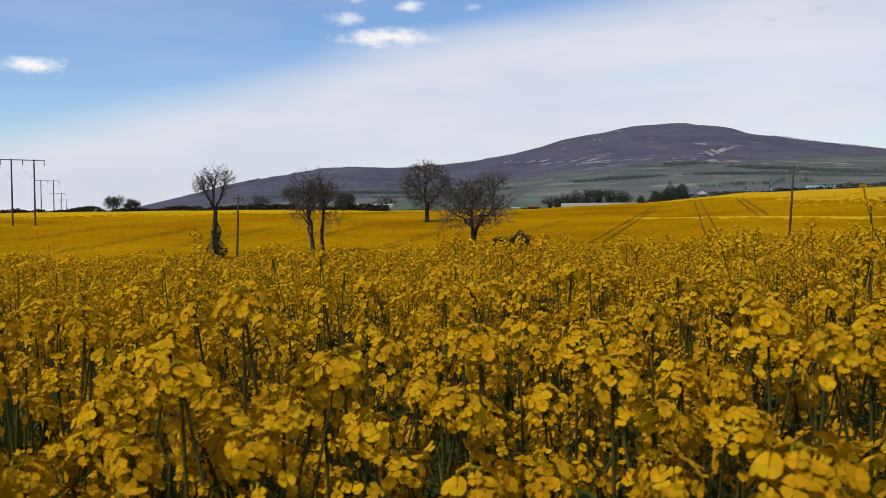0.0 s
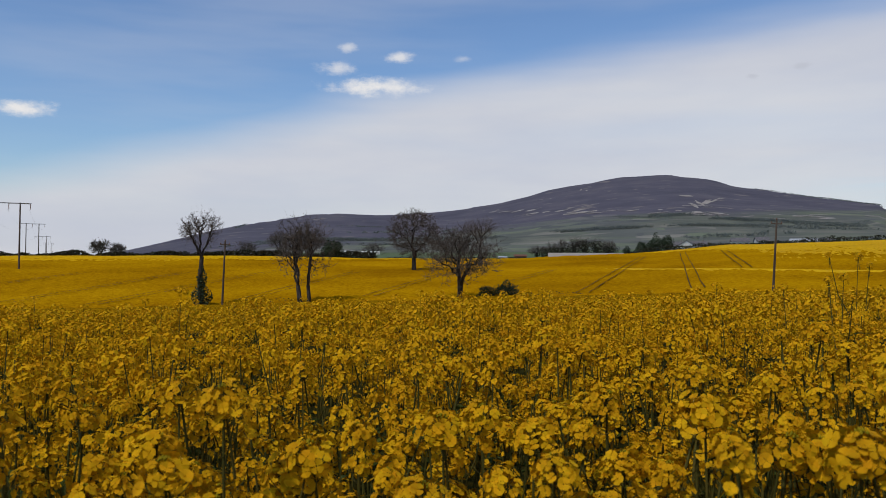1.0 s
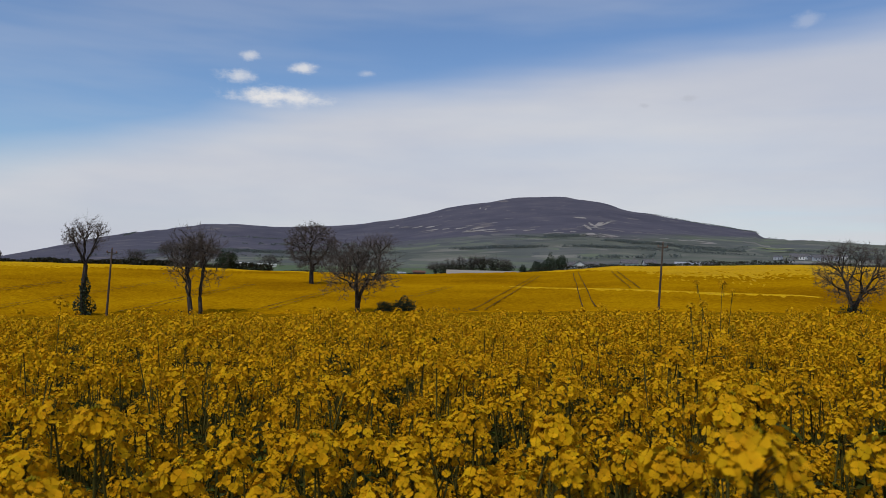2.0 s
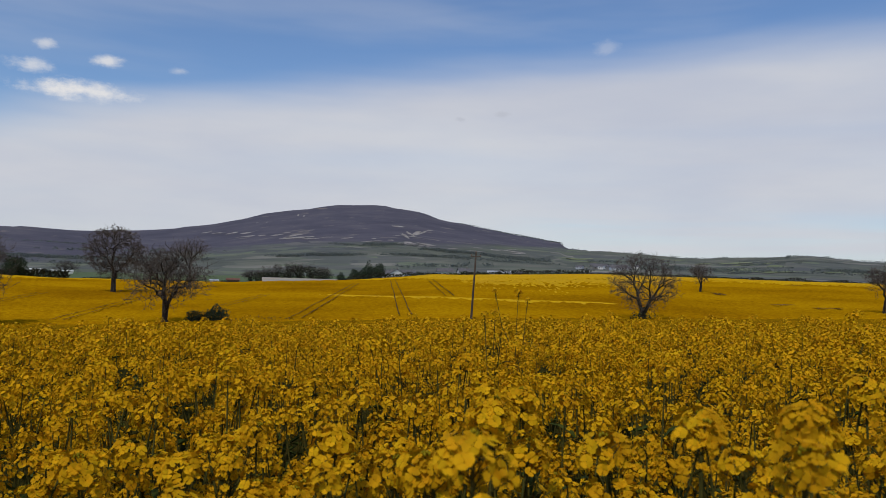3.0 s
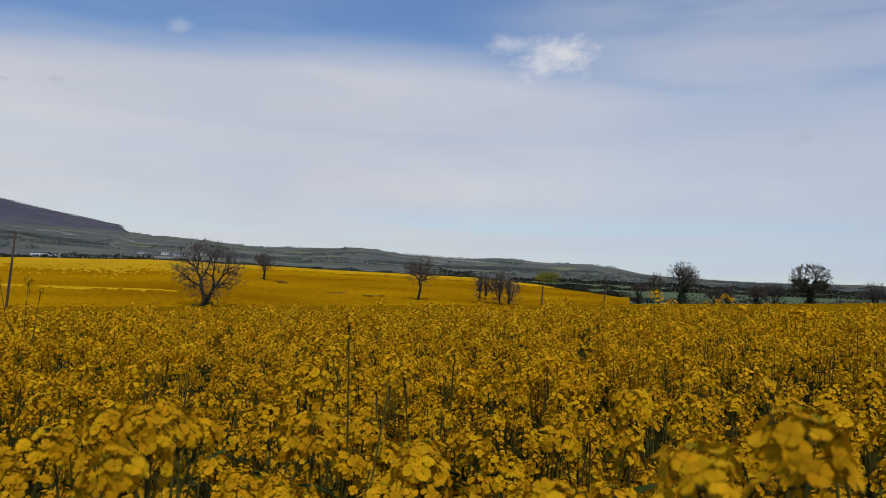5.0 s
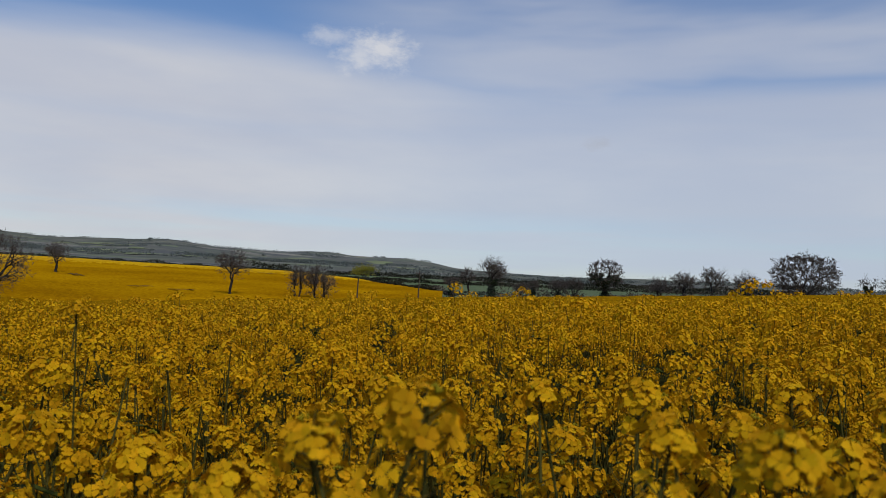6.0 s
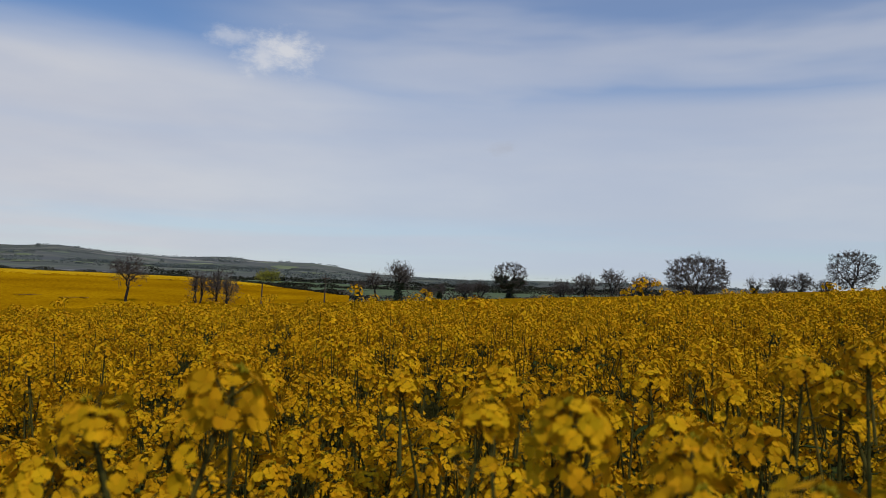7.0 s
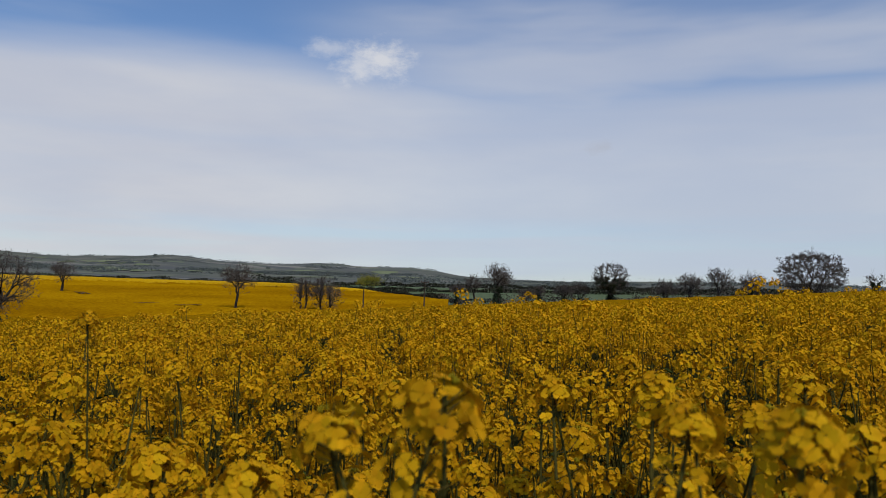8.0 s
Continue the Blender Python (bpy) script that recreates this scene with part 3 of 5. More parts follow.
def raceme(seed, flowers, petal, wide=0.038, size=0.0116, ped=2, buds=8, spurs=8):
    """A head of rape flowers, its stalk's top at the origin: four-petalled flowers on thin pedicels in a dome round a tuft of buds, young pods below."""
    r = np.random.default_rng(seed)
    out = Soup()
    wide = wide * r.uniform(0.88, 1.12)
    place, facing = dome(flowers, r, wide)
    for i in range(flowers):
        at = place[i]
        nrm = facing[i] + (0, 0, 0.25) + r.normal(0, 0.30, 3)
        nrm /= np.linalg.norm(nrm)
        a = np.cross(nrm, (0.3, 0.2, 1))
        a /= np.linalg.norm(a)
        b = np.cross(nrm, a)
        big = size * r.uniform(0.82, 1.12)
        pv, pq = petal(big, big * r.uniform(0.95, 1.2))
        spin, cup0 = r.uniform(0, 6.3), r.uniform(0.02, 0.42)
        for j in range(4):
            w = spin + j * np.pi / 2 + r.normal(0, 0.12)
            cup = cup0 + r.normal(0, 0.12)
            e1 = (a * math.cos(w) + b * math.sin(w)) * math.cos(cup) + nrm * math.sin(cup)
            e2 = -a * math.sin(w) + b * math.cos(w)
            e3 = np.cross(e1, e2)
            out.add(at + pv[:, :1] * e1 + pv[:, 1:2] * e2 + pv[:, 2:] * e3, pq, m=0)
        if ped and i % ped == 0:
            foot = np.array([0, 0, min(at[2] - 0.006 - 0.45 * np.hypot(at[0], at[1]), -0.012)])
            out.add(*tubes([foot], [at - nrm * 0.001], 0.0011, 0.0009, 3), m=1)
    if ped:
        out.add(*tubes([(0, 0, -0.16), (0, 0, -0.05)], [(0, 0, -0.05), (0, 0, 0.008)], [0.0032, 0.0026], [0.0026, 0.0016], 5), m=1)
    for i in range(spurs):
        w, z = i * 2.4 + r.uniform(0, 1), -0.055 - 0.13 * (i + r.random()) / max(spurs, 1)
        L = r.uniform(0.022, 0.050)
        knee = np.array([0.55 * L * math.cos(w), 0.55 * L * math.sin(w), z + 0.10 * L])
        tip = np.array([L * math.cos(w), L * math.sin(w), z + L * r.uniform(0.2, 0.7)])
        out.add(*tubes([(0, 0, z), knee], [knee, tip], [0.0011, 0.0011], [0.0011, 0.0008], 3), m=1)
    for i in range(buds):
        w = i * 2.4
        rr = 0.0036 * math.sqrt(i)
        p = np.array([rr * math.cos(w), rr * math.sin(w), wide * 0.50 - rr * 0.4])
        v = p + 0.0026 * np.array([(1, 0, 0), (0, 1, 0), (-1, 0, 0), (0, -1, 0), (0, 0, 1.7), (0, 0, -1.7)])
        out.add(v, t=[(0, 1, 4), (1, 2, 4), (2, 3, 4), (3, 0, 4), (1, 0, 5), (2, 1, 5), (3, 2, 5), (0, 3, 5)], m=2)
    return out


def leaf_shape(L, W):
    """A drooping leaf along +x with a folded middle."""
    u = np.array([0, 0.25, 0.6, 1.0])
    w = np.array([0.25, 1.0, 0.8, 0.05]) * W / 2
    z = 0.25 * L * u - 0.55 * L * u * u
    v = np.concatenate([np.stack([u * L, w, z + w * 0.35], 1), np.stack([u * L, 0 * u, z], 1), np.stack([u * L, -w, z + w * 0.35], 1)])
    q = [(i, i + 4, i + 5, i + 1) for i in range(3)] + [(i + 4, i + 8, i + 9, i + 5) for i in range(3)]
    return v, np.array(q)


def head_set(seed, flowers, petal, **kw):
    return [raceme(seed + i, flowers, petal, **kw).mesh("flower_head", [PETAL, STALK, BUD]) for i in range(6)]


# fine heads for the nearest plants, plainer ones further off: main heads and side heads
HEADS = {True: (head_set(20, 46, petal_shape), head_set(40, 34, petal_shape, wide=0.033, spurs=6, buds=5)),
         False: (head_set(220, 46, plain_petal, size=0.0104, ped=3, spurs=5, buds=3), head_set(240, 36, plain_petal, wide=0.033, size=0.0104, ped=4, spurs=3, buds=0))}
LEAF_MESH = [mesh_of("leaf", *(lambda s: (s[0], [s[1]]))(leaf_shape(L, W)), [LEAF]) for L, W in ((0.10, 0.026), (0.13, 0.034), (0.16, 0.042))]


def rape_plant(seed, tall=1.38, spindly=False, fine=True):
    """One plant at the origin: a stem with its forks in one mesh, flower heads, leaves."""
    r = np.random.default_rng(seed)
    base = tagged(new("rapeseed_plant"), "flowering rapeseed plant with yellow heads on green stems", "plant", "flowering rapeseed plants")
    st = Soup()
    lean = r.normal(0, 0.018 if fine else 0.05, 2)
    ts = np.array([0, 0.35, 0.6, 0.8, 1.0])
    line = np.stack([lean[0] * ts ** 2 + r.normal(0, 0.006, 5), lean[1] * ts ** 2 + r.normal(0, 0.006, 5), ts * (tall - 0.03)], 1)
    line[0, 2] = -0.5
    rr = np.array([0.0065, 0.0056, 0.0048, 0.0040, 0.0024]) * (0.55 if spindly else 0.9)
    v, q = tubes(line[:-1], line[1:], rr[:-1], rr[1:], 6)
    st.add(v, q)
    heads = [(line[-1], 0)]
    n = 2 if spindly else 3 + (seed % 2)
    for k in range(n):
        z = tall * r.uniform(0.50, 0.72)
        w = k * 2 * np.pi / n + r.uniform(-0.5, 0.5)
        p0 = np.array([np.interp(z, line[:, 2], line[:, 0]), np.interp(z, line[:, 2], line[:, 1]), z])
        reach = r.uniform(0.07, 0.17)
        top = tall - r.uniform(0.03, 0.30)
        p1 = p0 + np.array([math.cos(w), math.sin(w), 0]) * reach * 0.65 + (0, 0, (top - z) * 0.45)
        p2 = p0 + np.array([math.cos(w), math.sin(w), 0]) * reach + (0, 0, top - z)
        v, q = tubes([p0, p1], [p1, p2], [0.0034, 0.0028], [0.0028, 0.0018], 5)
        st.add(v, q)
        heads.append((p2, 1))
    part("stem", st.mesh("stem", [STALK]), base)
    for p, side in heads:
        s = r.uniform(0.78, 1.12) if not spindly else r.uniform(0.5, 0.65)
        me = HEADS[fine][side][r.integers(6)]
        part("flower_head", me, base, m=Matrix.LocRotScale(p, Euler((r.normal(0, 0.15), r.normal(0, 0.15), r.uniform(0, 6.28))), (s, s, s)))
    for k in range(3):
        z = tall * r.uniform(0.45, 0.82)
        p = (np.interp(z, line[:, 2], line[:, 0]), np.interp(z, line[:, 2], line[:, 1]), z)
        part("leaf", LEAF_MESH[r.integers(3)], base, m=Matrix.LocRotScale(p, Euler((0, r.uniform(-0.7, -0.1), r.uniform(0, 6.28))), None))
    return base


PATH = np.array([(x, y) for _, x, y, *_ in ROWS])


def plant_near():
    kinds = [rape_plant(100 + i, 1.38) for i in range(12)] + [rape_plant(130 + i, 1.5, True) for i in range(3)] + [rape_plant(150 + i, 1.38, fine=False) for i in range(10)]
    spare = set(range(25))
    # single plants that stand out: place and height of the top
    stand = [(0.914, -0.291, 1.635), (0.96, -0.527, 1.63), (0.83, -0.68, 1.61), (1.45, -0.84, 1.66), (1.052, -0.037, 1.53), (1.602, -0.325, 1.59), (1.34, -0.636, 1.57), (0.821, 0.341, 1.57), (0.465, 0.434, 1.545),
             (1.46, 0.70, 1.45), (0.533, 0.798, 1.44), (1.32, 0.578, 1.47), (0.973, 0.68, 1.51), (2.263, 1.612, 1.49), (-0.203, 0.971, 1.32), (0.027, 1.1, 1.28), (0.384, 1.208, 1.30), (0.608, 1.474, 1.34),
             (-0.118, 1.371, 1.31), (-0.393, 1.127, 1.36), (0.589, 1.125, 1.36), (-0.287, 1.114, 1.44), (1.264, 2.272, 1.43), (0.734, 2.074, 1.29), (0.15, 0.86, 1.20), (0.42, 0.80, 1.22), (0.62, 0.88, 1.27), (-0.16, 0.80, 1.20), (0.02, 0.78, 1.14)]
    places = [(x, y, z, False) for x, y, z in stand] + [(2.61, 4.52, 1.60, True), (1.384, 0.579, 1.62, True), (1.75, 3.05, 1.52, True), (-0.42, 2.6, 1.36, True)]
    r = np.random.default_rng(11)
    have = [(p[0], p[1]) for p in places]
    tries = 0
    while len(places) < 296 and tries < 20000:
        tries += 1
        a, d = r.uniform(-40, 116), 3.05 * math.sqrt(r.uniform(0.03, 1))
        x, y = spot(a, d)
        if np.min(np.hypot(PATH[:, 0] - x, PATH[:, 1] - y)) < 0.62 or (y > 0.3 and np.hypot(x, y) < 0.74):
            continue
        if min((x - hx) ** 2 + (y - hy) ** 2 for hx, hy in have) < 0.135 ** 2:
            continue
        have.append((x, y))
        low = 0.10 if y > 0.3 and np.hypot(x, y) < 1.0 else 0.0
        places.append((x, y, float(land(x, y)) + CROP - low + r.normal(-0.02, 0.065), False))
    for i, (x, y, top, thin) in enumerate(places):
        k = 12 + i % 3 if thin else (int(r.integers(12)) if np.hypot(x - CX, y - CY) < 1.95 else 15 + int(r.integers(10)))
        w = 0.80 if i < 4 else r.uniform(0.88, 1.0)
        m = Matrix.Translation((x, y, top - (0.0 if thin or i > 28 else 0.045) - w * (1.505 if thin else 1.385))) @ Matrix.Rotation(r.uniform(0, 6.28), 4, "Z") @ Matrix.Diagonal((w, w, w, 1))
        if k in spare:
            spare.discard(k)
            kinds[k].matrix_basis = m
        else:
            copy_thing(kinds[k], m).scale = (w, w, w)
    for k in spare:
        x, y = spot(30 + 5 * k, 3.2)
        kinds[k].matrix_basis = Matrix.Translation((x, y, float(land(x, y)) - 0.1))


def sow(az0, az1, d0, d1, density, seed, fall=0.0):
    """Random places between two distances: x, y, ground."""
    r = np.random.default_rng(seed)
    area = math.radians(az1 - az0) / 2 * (d1 * d1 - d0 * d0)
    n = int(area * density)
    a = r.uniform(az0, az1, n)
    d = np.sqrt(r.uniform(d0 * d0, d1 * d1, n))
    if fall:
        keep = r.random(n) < (d0 / d) ** fall
        a, d = a[keep], d[keep]
    keep = d < field_edge(a) - 0.5
    x, y = spot(a[keep], d[keep])
    return x, y, land(x, y), r


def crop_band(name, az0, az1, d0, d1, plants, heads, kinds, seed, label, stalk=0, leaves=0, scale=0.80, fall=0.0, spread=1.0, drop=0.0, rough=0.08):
    """A band of rape plants joined into one mesh; kinds: small head meshes as Soups."""
    x, y, g, r = sow(az0, az1, d0, d1, plants, seed, fall)
    n = len(x)
    top = g + CROP - drop + r.normal(-0.03, rough, n) + 0.12 * smooth_noise(x, y, 1.7, 9) + np.where(r.random(n) < 0.02, r.uniform(0.03, 0.10, n) * min(1, 3 / d0), 0)
    out = Soup()
    for h in range(heads):
        w = r.uniform(0, 6.28, n) + h * 2.1
        reach = 0.0 if h == 0 else 1.0
        off = reach * spread * r.uniform(0.05, 0.17, n)
        hz = top - 0.02 - reach * r.uniform(0.02, 0.34, n)
        pos = np.stack([x + off * np.cos(w), y + off * np.sin(w), hz], 1)
        pick = r.integers(len(kinds), size=n)
        for k, soup in enumerate(kinds):
            sel = pick == k
            v0, loops, which = soup
            m = int(sel.sum())
            if not m:
                continue
            v, q = scatter(v0, loops, pos[sel], r.uniform(0, 6.28, m), scale * r.uniform(0.8, 1.25, m), r.normal(0, 0.15, (m, 2)))
            out.add(v, q, m=np.tile(which, m))
        if stalk:
            foot = np.stack([x + off * 0.2 * np.cos(w) + r.normal(0, 0.07, n) * (h == 0), y + off * 0.2 * np.sin(w) + r.normal(0, 0.07, n) * (h == 0), (g if h == 0 else top - 0.5)], 1)
            if stalk >= 3:
                v, q = tubes(foot, pos, 0.0042, 0.0022, 3)
            else:
                sd = np.stack([np.cos(w), np.sin(w), 0 * w], 1) * 0.0038
                if h == 0:
                    foot = np.stack([x + r.normal(0, 0.04, n), y + r.normal(0, 0.04, n), top - 0.6], 1)
                v = np.stack([foot - sd, foot + sd, pos + sd * 0.6, pos - sd * 0.6], 1).reshape(-1, 3)
                q = np.arange(4 * n).reshape(-1, 4)
            out.add(v, q, m=1)
    for h in range(leaves):
        w = r.uniform(0, 6.28, n)
        L = r.uniform(0.09, 0.19, n)
        p = np.stack([x + 0.02 * np.cos(w), y + 0.02 * np.sin(w), top - r.uniform(0.32, 0.75, n)], 1)
        dx = np.stack([np.cos(w), np.sin(w), r.uniform(-0.3, 0.5, n)], 1) * L[:, None]
        sd = np.stack([-np.sin(w), np.cos(w), 0 * w], 1) * (L * 0.16)[:, None]
        v = np.stack([p, p + dx * 0.55 + sd + (0, 0, 0.02), p + dx, p + dx * 0.55 - sd + (0, 0, 0.02)], 1).reshape(-1, 3)
        out.add(v, np.arange(4 * n).reshape(-1, 4), m=2)
    ob = new(name, out.mesh(name, [PETAL, STALK, LEAF], smooth=False))
    return tagged(ob, label, "crop", kind="stuff")


def tuft(seed, n, size, wide=0.042, loose=0.16):
    """A head some way off: n petals set close on a dome, a few loose below."""
    r = np.random.default_rng(seed)
    c, out = dome(n, r, wide * r.uniform(0.85, 1.15), loose)
    nrm = out + (0, 0, 0.2) + r.normal(0, 0.30, (n, 3))
    nrm /= np.linalg.norm(nrm, axis=1, keepdims=True)
    a = np.cross(nrm, r.normal(size=(n, 3)))
    a /= np.linalg.norm(a, axis=1, keepdims=True)
    b = np.cross(nrm, a)
    s = size * r.uniform(0.75, 1.25, (n, 1))
    v = np.stack([c - a * s, c - b * s * 0.9 + nrm * s * 0.25, c + a * s, c + b * s * 0.9 + nrm * s * 0.25], 1).reshape(-1, 3)
    return v, np.arange(4 * n).reshape(-1, 4), np.zeros(n, int)


def quads_only(s):
    v, loops, which = s.arrays()
    return v, loops[0], which


def plant_field():
    a0, a1 = -38, 112
    near = [tuft(60 + i, 58, 0.0098, 0.044) for i in range(8)]
    crop_band("rapeseed_crop", a0, a1, 3.0, 6.2, 18, 4, near, 31, "yellow rapeseed flowers on green stems, waist high", stalk=3, leaves=3, scale=0.92, rough=0.06)
    fill = [quads_only(raceme(320 + i, 22, plain_petal, wide=0.036, size=0.0110, ped=0, buds=0, spurs=0)) for i in range(6)]
    crop_band("rapeseed_crop", a0, a1, 1.05, 3.1, 11, 3, fill, 37, "lower yellow flowers between rapeseed plants", stalk=3, drop=0.20, scale=0.95)
    mid = [tuft(70 + i, 26, 0.0135, 0.046) for i in range(8)]
    crop_band("rapeseed_crop", a0, a1, 6.2, 13, 7.5, 4, mid, 32, "yellow rapeseed flowers above green stems", stalk=2, leaves=2, scale=1.22, spread=1.1, rough=0.09)
    crop_band("rapeseed_crop", a0, a1, 13, 26, 5, 3, [tuft(80 + i, 11, 0.0205, 0.050, 0.1) for i in range(6)], 33, "yellow rapeseed flowers packed close together", stalk=2, scale=1.35, leaves=0, spread=1.2, rough=0.085)
    crop_band("rapeseed_crop", a0, a1, 26, 196, 2.0, 3, [tuft(90 + i, 2, 0.044, 0.05, 0.0) for i in range(5)], 34, "distant yellow rapeseed flower tops", fall=1.0)
    crop_band("rapeseed_crop", a1, 360 + a0, 1.2, 7, 16, 3, [tuft(80 + i, 6, 0.0215, 0.038, 0.0) for i in range(5)], 35, "yellow rapeseed flowers behind the path", stalk=2)


def sunlit_crop():
    """Sunlit patches of the far field, the sunlight put into a brighter crop colour: a canopy that rises out of the
    rest along the ridge and sinks into it lower down.
    """
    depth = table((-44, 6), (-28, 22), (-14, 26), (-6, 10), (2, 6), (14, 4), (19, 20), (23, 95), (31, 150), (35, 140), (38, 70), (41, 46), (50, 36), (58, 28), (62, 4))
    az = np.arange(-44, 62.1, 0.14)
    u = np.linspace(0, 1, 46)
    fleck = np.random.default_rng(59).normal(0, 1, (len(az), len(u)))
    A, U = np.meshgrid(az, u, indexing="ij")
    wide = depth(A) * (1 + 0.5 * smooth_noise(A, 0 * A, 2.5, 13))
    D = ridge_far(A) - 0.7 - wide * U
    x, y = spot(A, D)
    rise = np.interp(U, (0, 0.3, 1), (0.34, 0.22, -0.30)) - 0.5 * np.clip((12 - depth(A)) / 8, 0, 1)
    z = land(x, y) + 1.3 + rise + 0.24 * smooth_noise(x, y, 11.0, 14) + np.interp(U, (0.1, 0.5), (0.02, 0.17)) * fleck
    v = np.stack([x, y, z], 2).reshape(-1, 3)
    tagged(new("sunlit_rapeseed", mesh_of("sunlit_rapeseed", v, [grid_faces(len(az), len(u))], [SUNLIT_CROP])), "bright yellow rapeseed along a ridge, sunlight painted into its colour", "crop", kind="stuff")
    # a thin sunlit line across the field, its light painted in the same way
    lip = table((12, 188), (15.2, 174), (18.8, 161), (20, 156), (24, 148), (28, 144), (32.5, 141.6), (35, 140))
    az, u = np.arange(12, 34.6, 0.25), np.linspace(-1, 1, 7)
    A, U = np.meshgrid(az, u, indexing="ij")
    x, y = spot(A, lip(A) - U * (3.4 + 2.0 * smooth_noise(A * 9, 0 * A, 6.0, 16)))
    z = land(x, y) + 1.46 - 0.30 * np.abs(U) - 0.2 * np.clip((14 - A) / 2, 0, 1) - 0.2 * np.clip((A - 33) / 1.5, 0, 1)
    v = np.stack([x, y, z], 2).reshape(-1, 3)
    tagged(new("sunlit_rapeseed", mesh_of("sunlit_rapeseed", v, [grid_faces(len(az), len(u))], [SUNLIT_CROP])), "narrow bright band of rapeseed across a field, sunlight painted into its colour", "crop", kind="stuff")


def low_leaves():
    """Leaves and spent stalks low among the nearest plants."""
    x, y, g, r = sow(-180, 180, 0.05, 3.4, 26, 36)
    out = Soup()
    n = len(x)
    for h in range(7):
        w = r.uniform(0, 6.28, n)
        L = r.uniform(0.07, 0.16, n)
        p = np.stack([x + r.normal(0, 0.03, n), y + r.normal(0, 0.03, n), g + r.uniform(0.15, 1.0, n)], 1)
        dx = np.stack([np.cos(w), np.sin(w), r.uniform(-0.5, 0.5, n)], 1) * L[:, None]
        sd = np.stack([-np.sin(w), np.cos(w), 0 * w], 1) * (L * 0.14)[:, None]
        v = np.stack([p, p + dx * 0.55 + sd + (0, 0, 0.015), p + dx, p + dx * 0.55 - sd + (0, 0, 0.015)], 1).reshape(-1, 3)
        out.add(v, np.arange(4 * n).reshape(-1, 4), m=0)
    v, q = tubes(np.stack([x, y, g], 1), np.stack([x + r.normal(0, 0.05, n), y + r.normal(0, 0.05, n), g + r.uniform(0.5, 1.1, n)], 1), 0.005, 0.003, 3)
    out.add(v, q, m=1)
    tagged(new("rapeseed_leaves", out.mesh("rapeseed_leaves", [LEAF, STALK], smooth=False)), "dark green leaves and thin stalks low in the crop", "leaves", kind="stuff")


plant_near()
plant_field()
sunlit_crop()
low_leaves()


